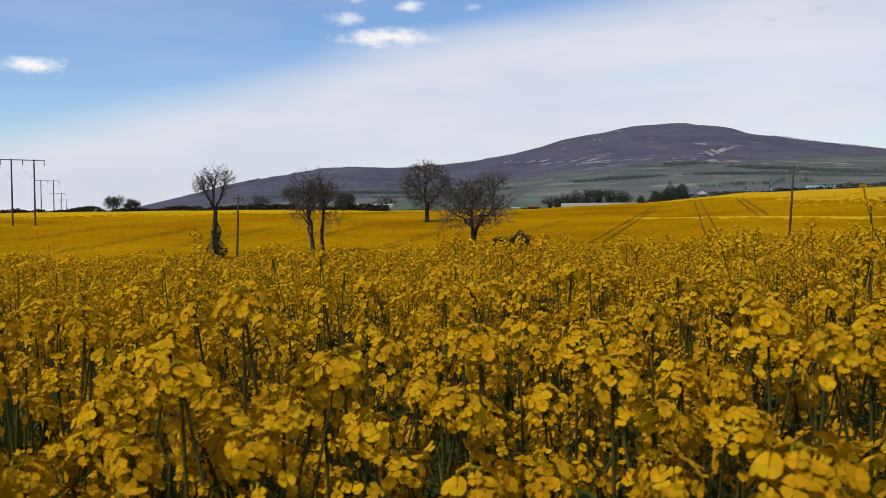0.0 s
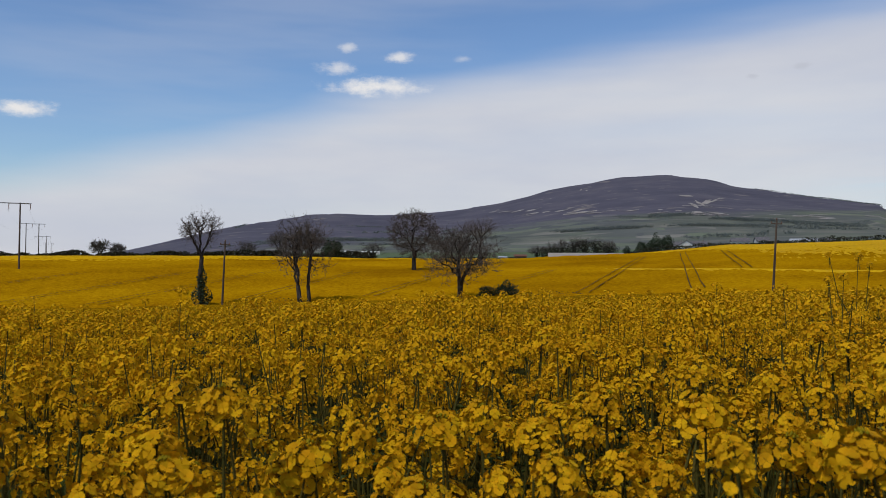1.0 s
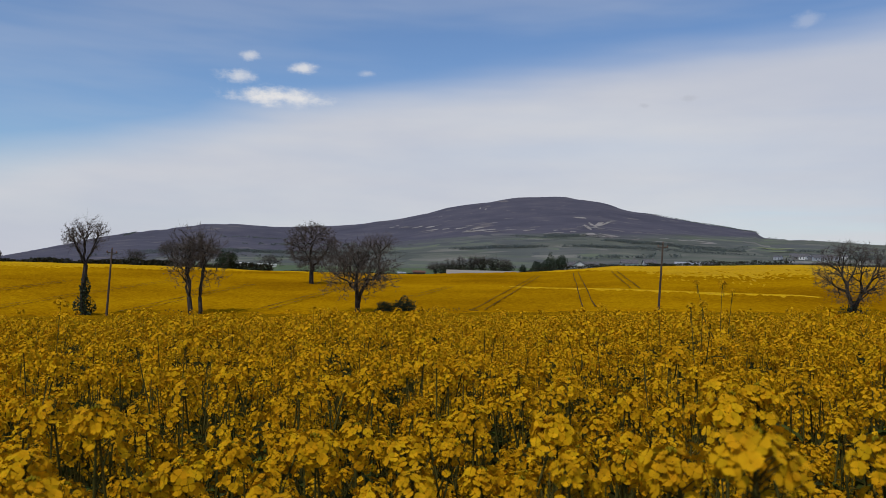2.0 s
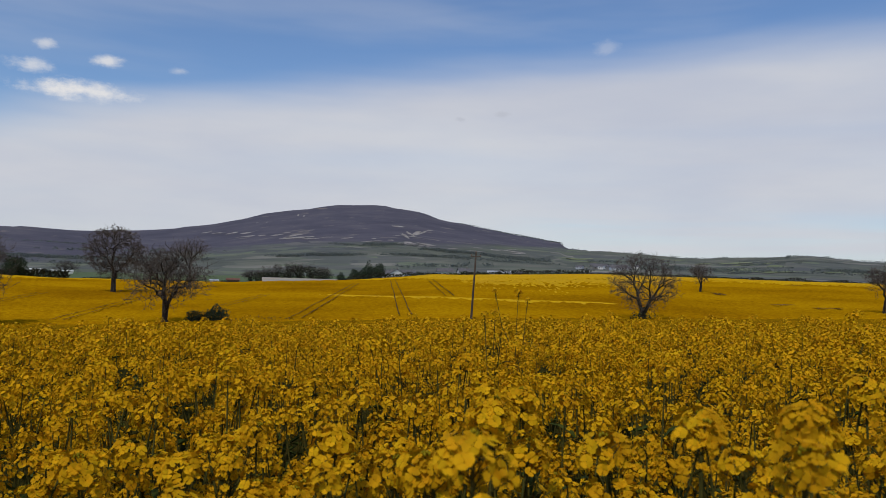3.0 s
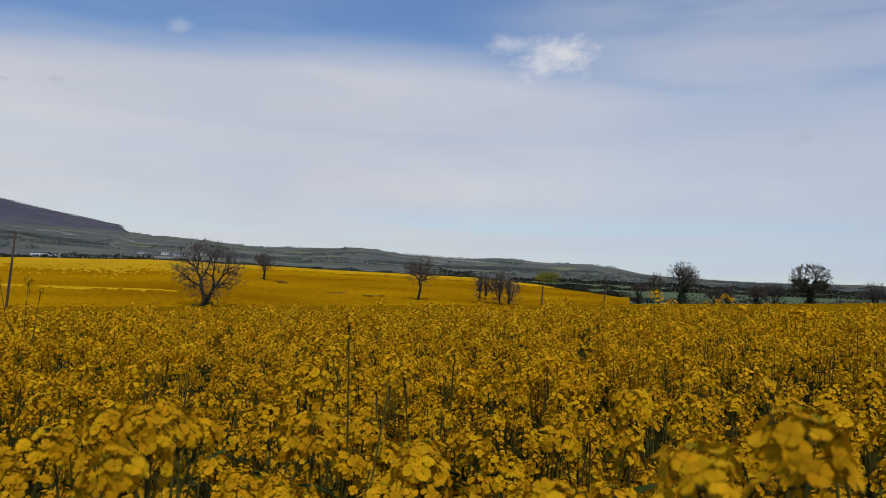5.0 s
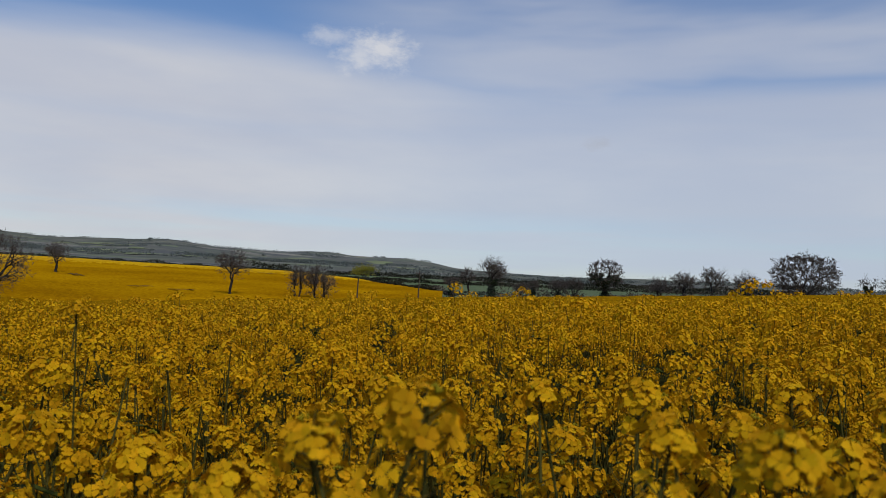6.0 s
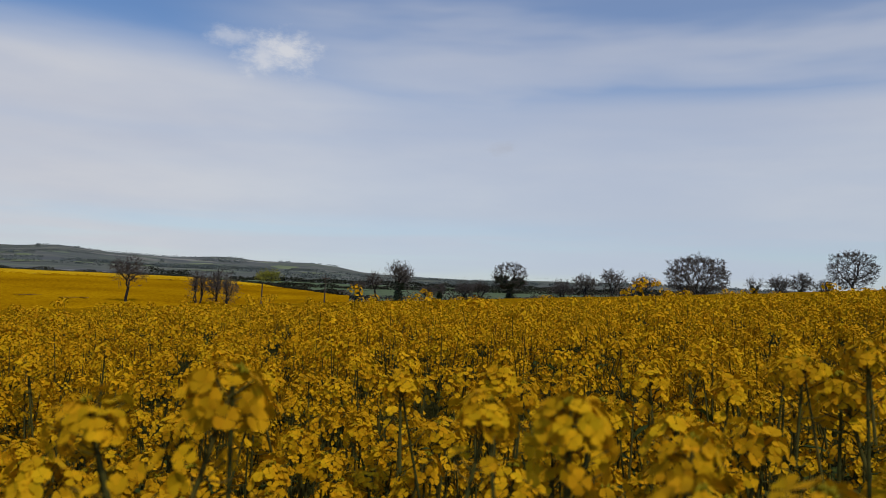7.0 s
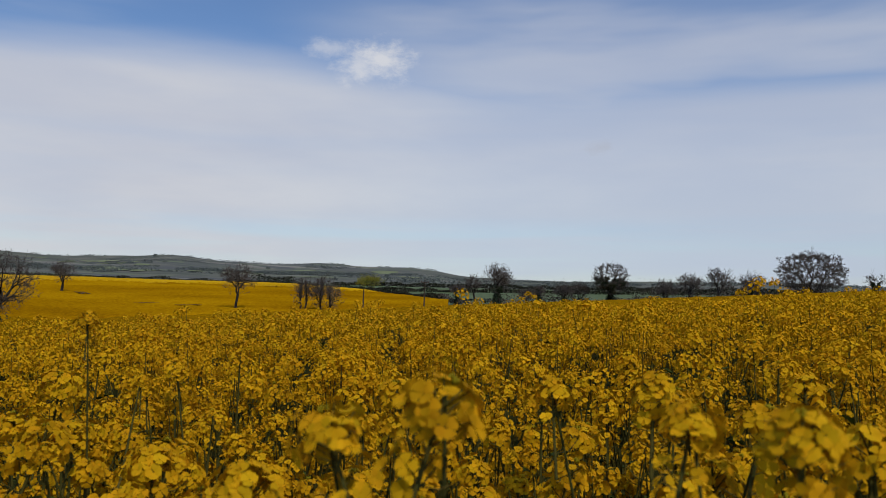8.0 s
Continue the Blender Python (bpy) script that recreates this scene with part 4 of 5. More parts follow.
# ---- trees ----
def grow(seed, h, w, stems=1, bole=0.3, low=0.35, tips=900, flat=0.0, lean=0.0, twig=0.0115, lobes=9, power=0.47, wild=0.10, dome=False):
    """The limbs of a bare tree as segments (from, to, radii, order). Tips fill a lobed crown, and limbs run to them by parting again and again."""
    r = np.random.default_rng(seed)
    # lobes on the crown's shell
    d = r.normal(size=(lobes, 3))
    d /= np.linalg.norm(d, axis=1, keepdims=True)
    d[:, 2] = np.abs(d[:, 2]) * 1.1 - 0.25
    which = r.integers(lobes + 3, size=tips)
    e = r.normal(size=(tips, 3))
    e /= np.linalg.norm(e, axis=1, keepdims=True)
    e = e * (r.random((tips, 1)) ** 0.4)
    in_lobe = which < lobes
    p = e.copy()
    p[in_lobe] = d[which[in_lobe]] * r.uniform(0.45, 0.62) + e[in_lobe] * 0.45
    if dome:
        p = e / np.maximum(np.linalg.norm(e, axis=1, keepdims=True), 1e-6) * (0.35 + 0.65 * r.random((tips, 1)) ** 0.35)
        p *= 1 + 0.10 * np.sin(p[:, :1] * 9 + seed) * np.cos(p[:, 1:2] * 8) + 0.06 * np.sin(p[:, 2:] * 13)
    p[:, 2] = np.where(p[:, 2] < 0, p[:, 2] * (1 - flat), p[:, 2])
    ext = np.percentile(np.abs(p[:, :2]), 98)
    pz0, pz1 = p[:, 2].min(), p[:, 2].max()
    pts = np.stack([p[:, 0] / ext * w / 2 + lean * h * 0.15, p[:, 1] / ext * w / 2, (low + (p[:, 2] - pz0) / (pz1 - pz0) * (1 - low)) * h], 1)
    segs = []

    count = [0]

    def part_limb(a, idx, order, bid):
        n = len(idx)
        if n == 1:
            segs.append((a, pts[idx[0]], twig * 1.2, twig * 0.8, order, bid, twig))
            return
        q = pts[idx]
        if n <= 3:
            for i in idx:
                part_limb(a, [i], order + 1, bid)
            return
        # two or three groups by nearness to random seeds
        k = 3 if (n > 30 and r.random() < 0.45) else 2
        c = q[r.choice(n, k, replace=False)]
        for _ in range(3):
            g = np.argmin(((q[:, None] - c[None]) ** 2).sum(2), 1)
            c = np.array([q[g == j].mean(0) if (g == j).any() else c[j] for j in range(k)])
        for j in range(k):
            sub = idx[g == j]
            if not len(sub):
                continue
            if order == 1:
                count[0] += 1
                bid = count[0]
            m = len(sub)
            goal = c[j]
            b = a + (goal - a) * (r.uniform(0.34, 0.5) if m > 6 else r.uniform(0.5, 0.7))
            span = np.linalg.norm(b - a)
            mid = (a + b) / 2 + r.normal(0, wild, 3) * span
            ra, rb = twig * m ** power, twig * (m * 0.7) ** power
            segs.append((a, mid, ra * 1.05, (ra + rb) / 2, order, bid, ra))
            segs.append((mid, b, (ra + rb) / 2, rb, order, bid, ra))
            part_limb(b, sub, order + 1, bid)

    idx = np.arange(tips)
    if stems == 1:
        top = np.array([lean * h * 0.12, 0, bole * h])
        m1 = top * 0.5 + np.array([r.normal(0, 0.02) * h, r.normal(0, 0.02) * h, 0])
        rt = twig * tips ** power
        segs.append((np.zeros(3), m1, rt * 1.45, rt * 1.1, 0, 0, rt))
        segs.append((m1, top, rt * 1.1, rt, 0, 0, rt))
        part_limb(top, idx, 1, 0)
    else:
        ang = np.arctan2(pts[:, 1], pts[:, 0]) + (math.pi / 2 if stems == 2 else r.uniform(0, 6))
        grp = ((ang % (2 * np.pi)) / (2 * np.pi) * stems).astype(int) % stems
        for j in range(stems):
            sub = idx[grp == j]
            if not len(sub):
                continue
            c = pts[sub].mean(0)
            root = np.array([c[0], c[1], 0]) * 0.02
            b = np.array([c[0] * 0.55, c[1] * 0.55, bole * h])
            mid = (root + b) / 2 + r.normal(0, 0.02, 3) * h
            rt = twig * len(sub) ** power
            segs.append((root, mid, rt * 1.5, rt * 1.15, 0, -j, rt))
            segs.append((mid, b, rt * 1.15, rt, 0, -j, rt))
            part_limb(b, sub, 1, 0)
    return segs


def tree(az, d, h, w, seed, label, ivy=0.0, ivy_mat=None, leaves=None, leaf_count=2200, category="tree", sink=0.3, cone=None, twigs=None, **kw):
    """A tree with trunk, limbs, a crown of twigs, and ivy or leaves where it has them."""
    x, y = spot(az, d)
    base = tagged(new("tree"), label, category, "bare field trees" if leaves is None else "")
    base.matrix_basis = pose(float(x), float(y), float(land(x, y)) - sink, 0, 0, -az)
    kw.setdefault("twig", 0.0085 + 0.000026 * d)
    segs = grow(seed, h + sink + (CROP if d < ridge_far(az) else 0.4), w, **kw)

    def tube_mesh(name, pick, sides, mat):
        v, q = tubes([s[0] for s in pick], [s[1] for s in pick], [s[2] for s in pick], [s[3] for s in pick], sides)
        return mesh_of(name, v, [q], [mat])

    fine = [s for s in segs if s[4] > 0 and s[6] <= 0.035]
    for b in sorted({s[5] for s in segs if s[4] == 0}):
        part("trunk", tube_mesh("trunk", [s for s in segs if s[4] == 0 and s[5] == b], 9, BARK), base)
    for b in sorted({s[5] for s in segs if s[4] > 0 and s[6] > 0.035}):
        part("limb", tube_mesh("limb", [s for s in segs if s[4] > 0 and s[6] > 0.035 and s[5] == b], 5, BARK), base)
    r = np.random.default_rng(seed + 5)
    last = [s for s in fine if s[3] < s[6]]
    crown = Soup()
    pick = [s for s in fine if s[3] >= s[6]]
    if pick:
        crown.add(*tubes([s[0] for s in pick], [s[1] for s in pick], [s[2] for s in pick], [s[3] for s in pick], 3))
    a, b = np.array([s[0] for s in last]), np.array([s[1] for s in last])
    tw = last[0][6]
    span = np.linalg.norm(b - a, axis=1, keepdims=True)
    starts, ends = [a], [b]
    for k in range(twigs if twigs is not None else (4 if d > 180 and "dome" in kw else 3)):     # short side twigs
        u = r.uniform(0.3, 0.95, (len(a), 1))
        way = (b - a) / np.maximum(span, 1e-6) * 0.7 + r.normal(0, 0.55, (len(a), 3)) + (0, 0, 0.25)
        starts.append(a + (b - a) * u)
        ends.append(a + (b - a) * u + way * np.clip(span * r.uniform(0.4, 0.8, (len(a), 1)), 0.25, 0.85))
    a, b = np.concatenate(starts), np.concatenate(ends)
    side = np.cross(b - a, r.normal(size=a.shape))
    side *= tw * (0.62 if d < 180 else 0.8) / np.maximum(np.linalg.norm(side, axis=1, keepdims=True), 1e-6)
    crown.add(np.stack([a - side, a + side, b + side * 0.5, b - side * 0.5], 1).reshape(-1, 3), np.arange(4 * len(a)).reshape(-1, 4))
    part("crown", crown.mesh("crown", [TWIG]), base, "fine bare grey-brown twigs")
    if ivy:
        c = []
        for a, b, r0, r1, order, _, _ in segs:
            if a[2] > ivy * h or r0 < 0.03:
                continue
            m = int(30 + 70 * min(1, r0 / 0.2)) * (3 if order == 0 else 1)
            t = r.random((m, 1))
            c.append(a + (b - a) * t + r.normal(0, 1, (m, 3)) * (r0 * 0.9 + 0.10 + 0.12 * (1 - a[2] / (ivy * h))))
        c = np.concatenate(c)
        v, q = sprays(c, r.uniform(0.08, 0.22, len(c)), r)
        part("ivy", mesh_of("ivy", v, [q], [ivy_mat or IVY], smooth=False), base, "dark evergreen ivy")
    if cone:
        top, wide = cone
        m = 1700
        z = top * (1 - np.sqrt(r.random(m)))
        a = r.uniform(0, 6.28, m)
        rad = (wide * (1 - z / top) ** 1.3 + 0.28) * (0.75 + 0.35 * np.sin(z * 2.3 + a * 2 + seed)) * r.random(m) ** 0.4
        v, q = sprays(np.stack([rad * np.cos(a), rad * np.sin(a), z], 1), r.uniform(0.10, 0.24, m), r)
        part("ivy", mesh_of("ivy", v, [q], [IVY], smooth=False), base, "dark evergreen ivy")
    if leaves is not None:
        ends = np.array([s[1] for s in fine])
        pick = ends[r.integers(len(ends), size=leaf_count)] + r.normal(0, 0.22, (leaf_count, 3))
        v, q = sprays(pick, r.uniform(0.10, 0.22, len(pick)), r)
        part("leaves", mesh_of("leaves", v, [q], [leaves], smooth=False), base, "fresh yellow-green spring leaves" if leaves is SPRING else "dark sparse foliage")
    return base


def bush(az, d, h, w, seed, label, mat=None, n=900, category="bush", name="bush"):
    """A dense bush: short stems and a crown of many leaf sprays in several uneven clumps."""
    x, y = spot(az, d)
    base = tagged(new(name), label, category)
    base.matrix_basis = pose(float(x), float(y), float(land(x, y)))
    r = np.random.default_rng(seed)
    st, cr = Soup(), Soup()
    for k in range(6):
        a = r.uniform(0, 6.28)
        tip = np.array([math.cos(a) * w * 0.22, math.sin(a) * w * 0.22, h * 0.55])
        v, q = tubes([(0, 0, -0.3)], [tip], 0.06, 0.03, 5)
        st.add(v, q)
    for k in range(9):
        a = k * 2.4 + r.uniform(-0.3, 0.3)
        rad = w * (0.34 if k == 0 else r.uniform(0.18, 0.26))
        off = 0 if k == 0 else (w / 2 - rad * 0.8) * r.uniform(0.75, 1.0)
        mid = h * (0.52 if k == 0 else r.uniform(0.30, 0.66))
        sq = min(h * 0.50, h - mid) / rad * 0.92 if k == 0 else min(1.1, (h * 0.95 - mid) / rad)
        v, q = lumps(int(n * 2.6 * (0.3 if k == 0 else 0.0875)), rad, max(sq, 0.5), seed + k, 0.09, r)
        cr.add(v + (math.cos(a) * off, math.sin(a) * off, mid), q)
    part("stems", st.mesh("stems", [BARK]), base)
    part("crown", cr.mesh("crown", [mat or IVY], smooth=False), base)
    return base


def hedge(azs, ds, h, w, seed, label, mat, step=1.0, per=26, size=0.28, lift=0.0):
    """A run of hedge along a line given by bearings and distances."""
    px, py = spot(np.asarray(azs, float), np.asarray(ds, float))
    seg = np.concatenate([[0], np.cumsum(np.hypot(np.diff(px), np.diff(py)))])
    s = np.arange(0, seg[-1], step)
    x, y = np.interp(s, seg, px), np.interp(s, seg, py)
    r = np.random.default_rng(seed)
    hh = h * (1 + 0.9 * smooth_noise(s, 0 * s, 7.0, seed) + 0.5 * smooth_noise(s, 0 * s, 2.3, seed + 1))
    n = len(s) * per
    i = r.integers(len(s), size=n)
    c = np.stack([x[i] + r.normal(0, w / 2, n), y[i] + r.normal(0, w / 2, n), np.zeros(n)], 1)
    c[:, 2] = land(c[:, 0], c[:, 1]) + lift + np.abs(hh[i]) * r.random(n) ** 0.8
    v, q = sprays(c, size * r.uniform(0.5, 1.4, n), r)
    ob = new("hedge", mesh_of("hedge", v, [q], [mat], smooth=False))
    return tagged(ob, label, "hedge", kind="stuff")


def plant_trees():
    bare = "bare winter tree standing among rapeseed"
    tree(-16.35, 112.5, 13.2, 5.4, 1, "tall slim bare tree with an ivy-clad foot", cone=(7.4, 2.0), bole=0.55, low=0.6, tips=900)
    tree(-9.3, 111.5, 12.2, 7.6, 2, "bare tree forked in two from the ground", stems=2, bole=0.28, low=0.3, tips=1700)
    tree(-1.25, 196, 15.6, 12.4, 3, "large bare tree with a clear trunk in rapeseed", bole=0.26, low=0.25, tips=2600, dome=True, power=0.46, wild=0.13)
    tree(2.1, 109.8, 10.4, 11.0, 4, "gnarled bare tree with thick forked limbs and a short trunk", bole=0.15, low=0.24, tips=1700, twig=0.0095, wild=0.20, power=0.53, cone=(1.6, 0.9))
    tree(3.65, 232, 14.4, 11.0, 5, bare, bole=0.42, low=0.45, tips=1200)
    tree(36.17, 110, 9.0, 9.4, 6, "wide bare tree branching fan-like from a short trunk", bole=0.20, low=0.22, tips=1900, dome=True, ivy=0.16, wild=0.05, power=0.47, twigs=2)
    tree(40.04, 200, 7.2, 6.4, 7, bare, bole=0.35, low=0.38, tips=612)
    tree(51.31, 145, 8.4, 6.4, 8, "bare crooked tree with a bent trunk in rapeseed", bole=0.40, low=0.38, lean=0.1, tips=900, wild=0.18, power=0.42)
    tree(55.94, 146, 6.0, 4.6, 9, bare, stems=2, bole=0.22, low=0.2, tips=510)
    tree(57.54, 146.5, 6.4, 6.0, 10, "spreading bare tree beside another at a field edge", stems=2, bole=0.16, low=0.1, tips=900)
    tree(60.7, 278, 7.0, 8.4, 11, "small tree in fresh yellow-green leaf", leaves=SPRING, leaf_count=4200, bole=0.3, low=0.25, tips=510)
    tree(67.09, 196, 4.7, 4.2, 12, bare, bole=0.35, low=0.35, ivy=0.5, tips=408)
    tree(70.06, 187, 9.6, 7.0, 13, "bare tree with its trunk wrapped in ivy", ivy=0.55, cone=(6.0, 1.6), bole=0.28, low=0.24, tips=1500, twigs=4)
    tree(73.1, 196, 5.4, 3.6, 14, "small ivy-clad tree in a hedgerow", cone=(4.6, 0.9), bole=0.4, low=0.3, tips=408)
    tree(72.2, 199, 4.6, 4.0, 15, bare, bole=0.3, low=0.25, tips=510)
    tree(74.9, 199, 6.2, 5.0, 61, bare, bole=0.3, low=0.2, ivy=0.4, tips=700)
    tree(68.7, 190, 6.6, 4.6, 62, "thin leaning bare tree beside a field gap", bole=0.4, low=0.35, lean=-1.2, tips=420)
    tree(76.04, 200, 6.2, 5.4, 16, bare, bole=0.3, low=0.25, tips=612)
    tree(78.25, 197, 9.6, 8.6, 17, "bare tree thick with ivy up its limbs", ivy=0.72, cone=(6.5, 1.7), bole=0.3, low=0.25, tips=1088, dome=True)
    tree(81.98, 204, 6.4, 6.4, 18, bare, bole=0.25, low=0.2, tips=714)
    tree(83.59, 205, 7.6, 6.8, 19, bare, bole=0.25, low=0.2, tips=816)
    tree(85.6, 206, 8.8, 7.0, 20, bare, bole=0.3, low=0.25, tips=816)
    tree(87.71, 204, 7.6, 6.8, 21, "bare tree with some ivy in a row of trees", bole=0.3, low=0.2, ivy=0.45, tips=816)
    tree(91.38, 201, 10.6, 14.4, 128, "broad domed bare tree with many dark limbs", bole=0.12, low=0.05, tips=2800, dome=True, twig=0.0125, power=0.45, wild=0.07, twigs=6)
    tree(95.1, 196, 4.2, 4.2, 23, "stunted ivy-grown tree stump with short branches", ivy=0.8, bole=0.3, low=0.4, tips=150)
    tree(96.65, 203, 6.2, 6.0, 24, bare, bole=0.2, low=0.15, ivy=0.4, tips=816)
    tree(97.96, 203, 6.8, 5.8, 25, bare, bole=0.25, low=0.15, ivy=0.35, tips=816)
    tree(99.36, 203, 5.0, 4.6, 26, bare, bole=0.25, low=0.15, ivy=0.5, tips=510)
    tree(101.05, 199, 11.2, 10.2, 27, "round-headed bare tree with a clear trunk", bole=0.28, low=0.2, tips=1700, dome=True, twig=0.0115, power=0.46, twigs=5)
    tree(104.88, 199, 9.6, 9.6, 28, bare, bole=0.3, low=0.2, tips=1020)
    # trees along the far ridge
    tree(-22.85, 272, 7.2, 6.8, 29, "round tree on the skyline of a field", bole=0.25, low=0.2, leaves=HEDGE, leaf_count=1500, tips=918, twig=0.016)
    tree(-21.8, 274, 5.8, 5.0, 30, "small tree on the skyline of a field", bole=0.25, low=0.2, leaves=HEDGE, leaf_count=900, tips=714)
    tree(-10.9, 290, 11.0, 9.0, 31, bare, bole=0.3, low=0.3, tips=816, twig=0.015)
    tree(-8.6, 300, 11.5, 10.0, 32, bare, bole=0.3, low=0.3, tips=816, twig=0.015)
    tree(-13.4, 290, 7.6, 10.0, 33, bare, bole=0.25, low=0.2, tips=714, twig=0.015)
    tree(-4.2, 310, 8.0, 11.0, 34, bare, bole=0.25, low=0.2, tips=714, twig=0.015)
    tree(1.0, 310, 9.0, 11.0, 38, bare, bole=0.25, low=0.2, tips=714, twig=0.015)
    bush(-7.25, 272, 8.2, 8.0, 35, "dense dark evergreen tree behind a field", n=2600, category="tree", name="evergreen_tree")
    bush(-10.8, 285, 4.6, 7.0, 36, "dark evergreen bush on a field boundary", n=1200)
    bush(-12.2, 285, 4.0, 7.0, 37, "dark evergreen bush on a field boundary", n=1200)
    for k, (a, h, w) in enumerate(((14.2, 4.6, 3.6), (15.2, 6.4, 5.0), (16.2, 9.0, 7.0), (17.0, 8.4, 6.0), (15.7, 6.0, 5.0))):
        bush(a, 318 + 2 * k, h, w, 40 + k, "dark evergreen tree on the brow of a field", n=1900, category="tree", name="evergreen_tree")
    for k, (a, h) in enumerate(((7.8, 6.0), (8.7, 7.5), (9.6, 9.0), (10.5, 10.0), (11.3, 9.5), (12.1, 10.0), (12.9, 7.5))):
        tree(a, 400 + 6 * (k % 3), h, 9.0, 50 + k, "bare tree in a row beyond a pale field", bole=0.2, low=0.08, ivy=0.35, tips=714, twig=0.02)
    for k, (a, h, w) in enumerate(((4.05, 3.0, 3.2), (5.5, 3.3, 4.0))):
        bush(a, 110.6, h, w, 60 + k, "dark rounded bush at a field boundary", n=1500)


def plant_hedges():
    azs = np.arange(-46, -2.9, 2.0)
    hedge(azs, ridge_far(azs) + 0.6, 2.1, 0.9, 70, "dark trimmed hedge along the brow of a field", HEDGE, per=90, size=0.4, lift=0.8)
    azs = np.arange(-3, 9.0, 2.0)
    hedge(azs, ridge_far(azs) + 0.6, 0.7, 0.8, 71, "low dark hedge along the brow of a field", HEDGE, per=26, size=0.28, lift=0.9)
    azs = np.arange(14.5, 33.1, 2.0)
    hedge(azs, ridge_far(azs) + 4, 2.3, 2.0, 72, "patchy hedge and scrub along the brow of a field", HEDGE, per=44, size=0.4, lift=0.6)
    azs = np.arange(32, 66.1, 2.0)
    hedge(azs, ridge_far(azs) + 0.6, 1.15, 0.8, 73, "thin dark hedge along the brow of a field", HEDGE, per=44, size=0.30, lift=1.05)
    hedge([8.2, 9.5, 11, 13.4], [392, 398, 402, 396], 6.0, 3.0, 80, "tall bare brown thicket beyond a pale field", HEDGE, per=70, size=0.42)
    hedge([52.6, 55.4], [318, 312], 4.6, 2.4, 74, "dark overgrown hedge of bushes", HEDGE, per=70, size=0.4)
    azs = np.arange(66, 114, 2.0)
    hedge(azs, ridge_far(azs) + 1.0, 1.6, 1.2, 75, "brown bare hedge along a field edge", BROWN_HEDGE, per=40, size=0.24, lift=0.5)
    hedge([70.5, 74, 77], [200, 203, 206], 3.8, 2.0, 76, "tall bare thorn hedge with ivy", BROWN_HEDGE, per=60, size=0.18)
    hedge([79, 83, 88], [208, 211, 210], 4.0, 2.0, 77, "tall bare thorn hedge along a field edge", BROWN_HEDGE, per=80, size=0.18)
    hedge([60, 64, 72, 80, 90], [400, 430, 470, 480, 470], 2.0, 1.6, 78, "dark hedge between green fields", HEDGE, step=1.5, per=34, size=0.6)
    hedge([58, 62, 70, 80, 92], [690, 700, 720, 760, 740], 3.0, 3.0, 79, "dark hedge between far fields", HEDGE, step=2.0, per=30, size=1.0)
    for k, (a0, a1) in enumerate(((-11.2, -9.9), (-5.4, -3.4), (-1.0, 0.8), (4.6, 11.0))):
        azs = np.linspace(a0, a1, 8)
        hedge(azs, field_edge(azs) + 0.6, 1.15, 0.6, 81 + k, "dark brambles along a ditch", HEDGE, step=0.5, per=10, size=0.13, lift=0.3)


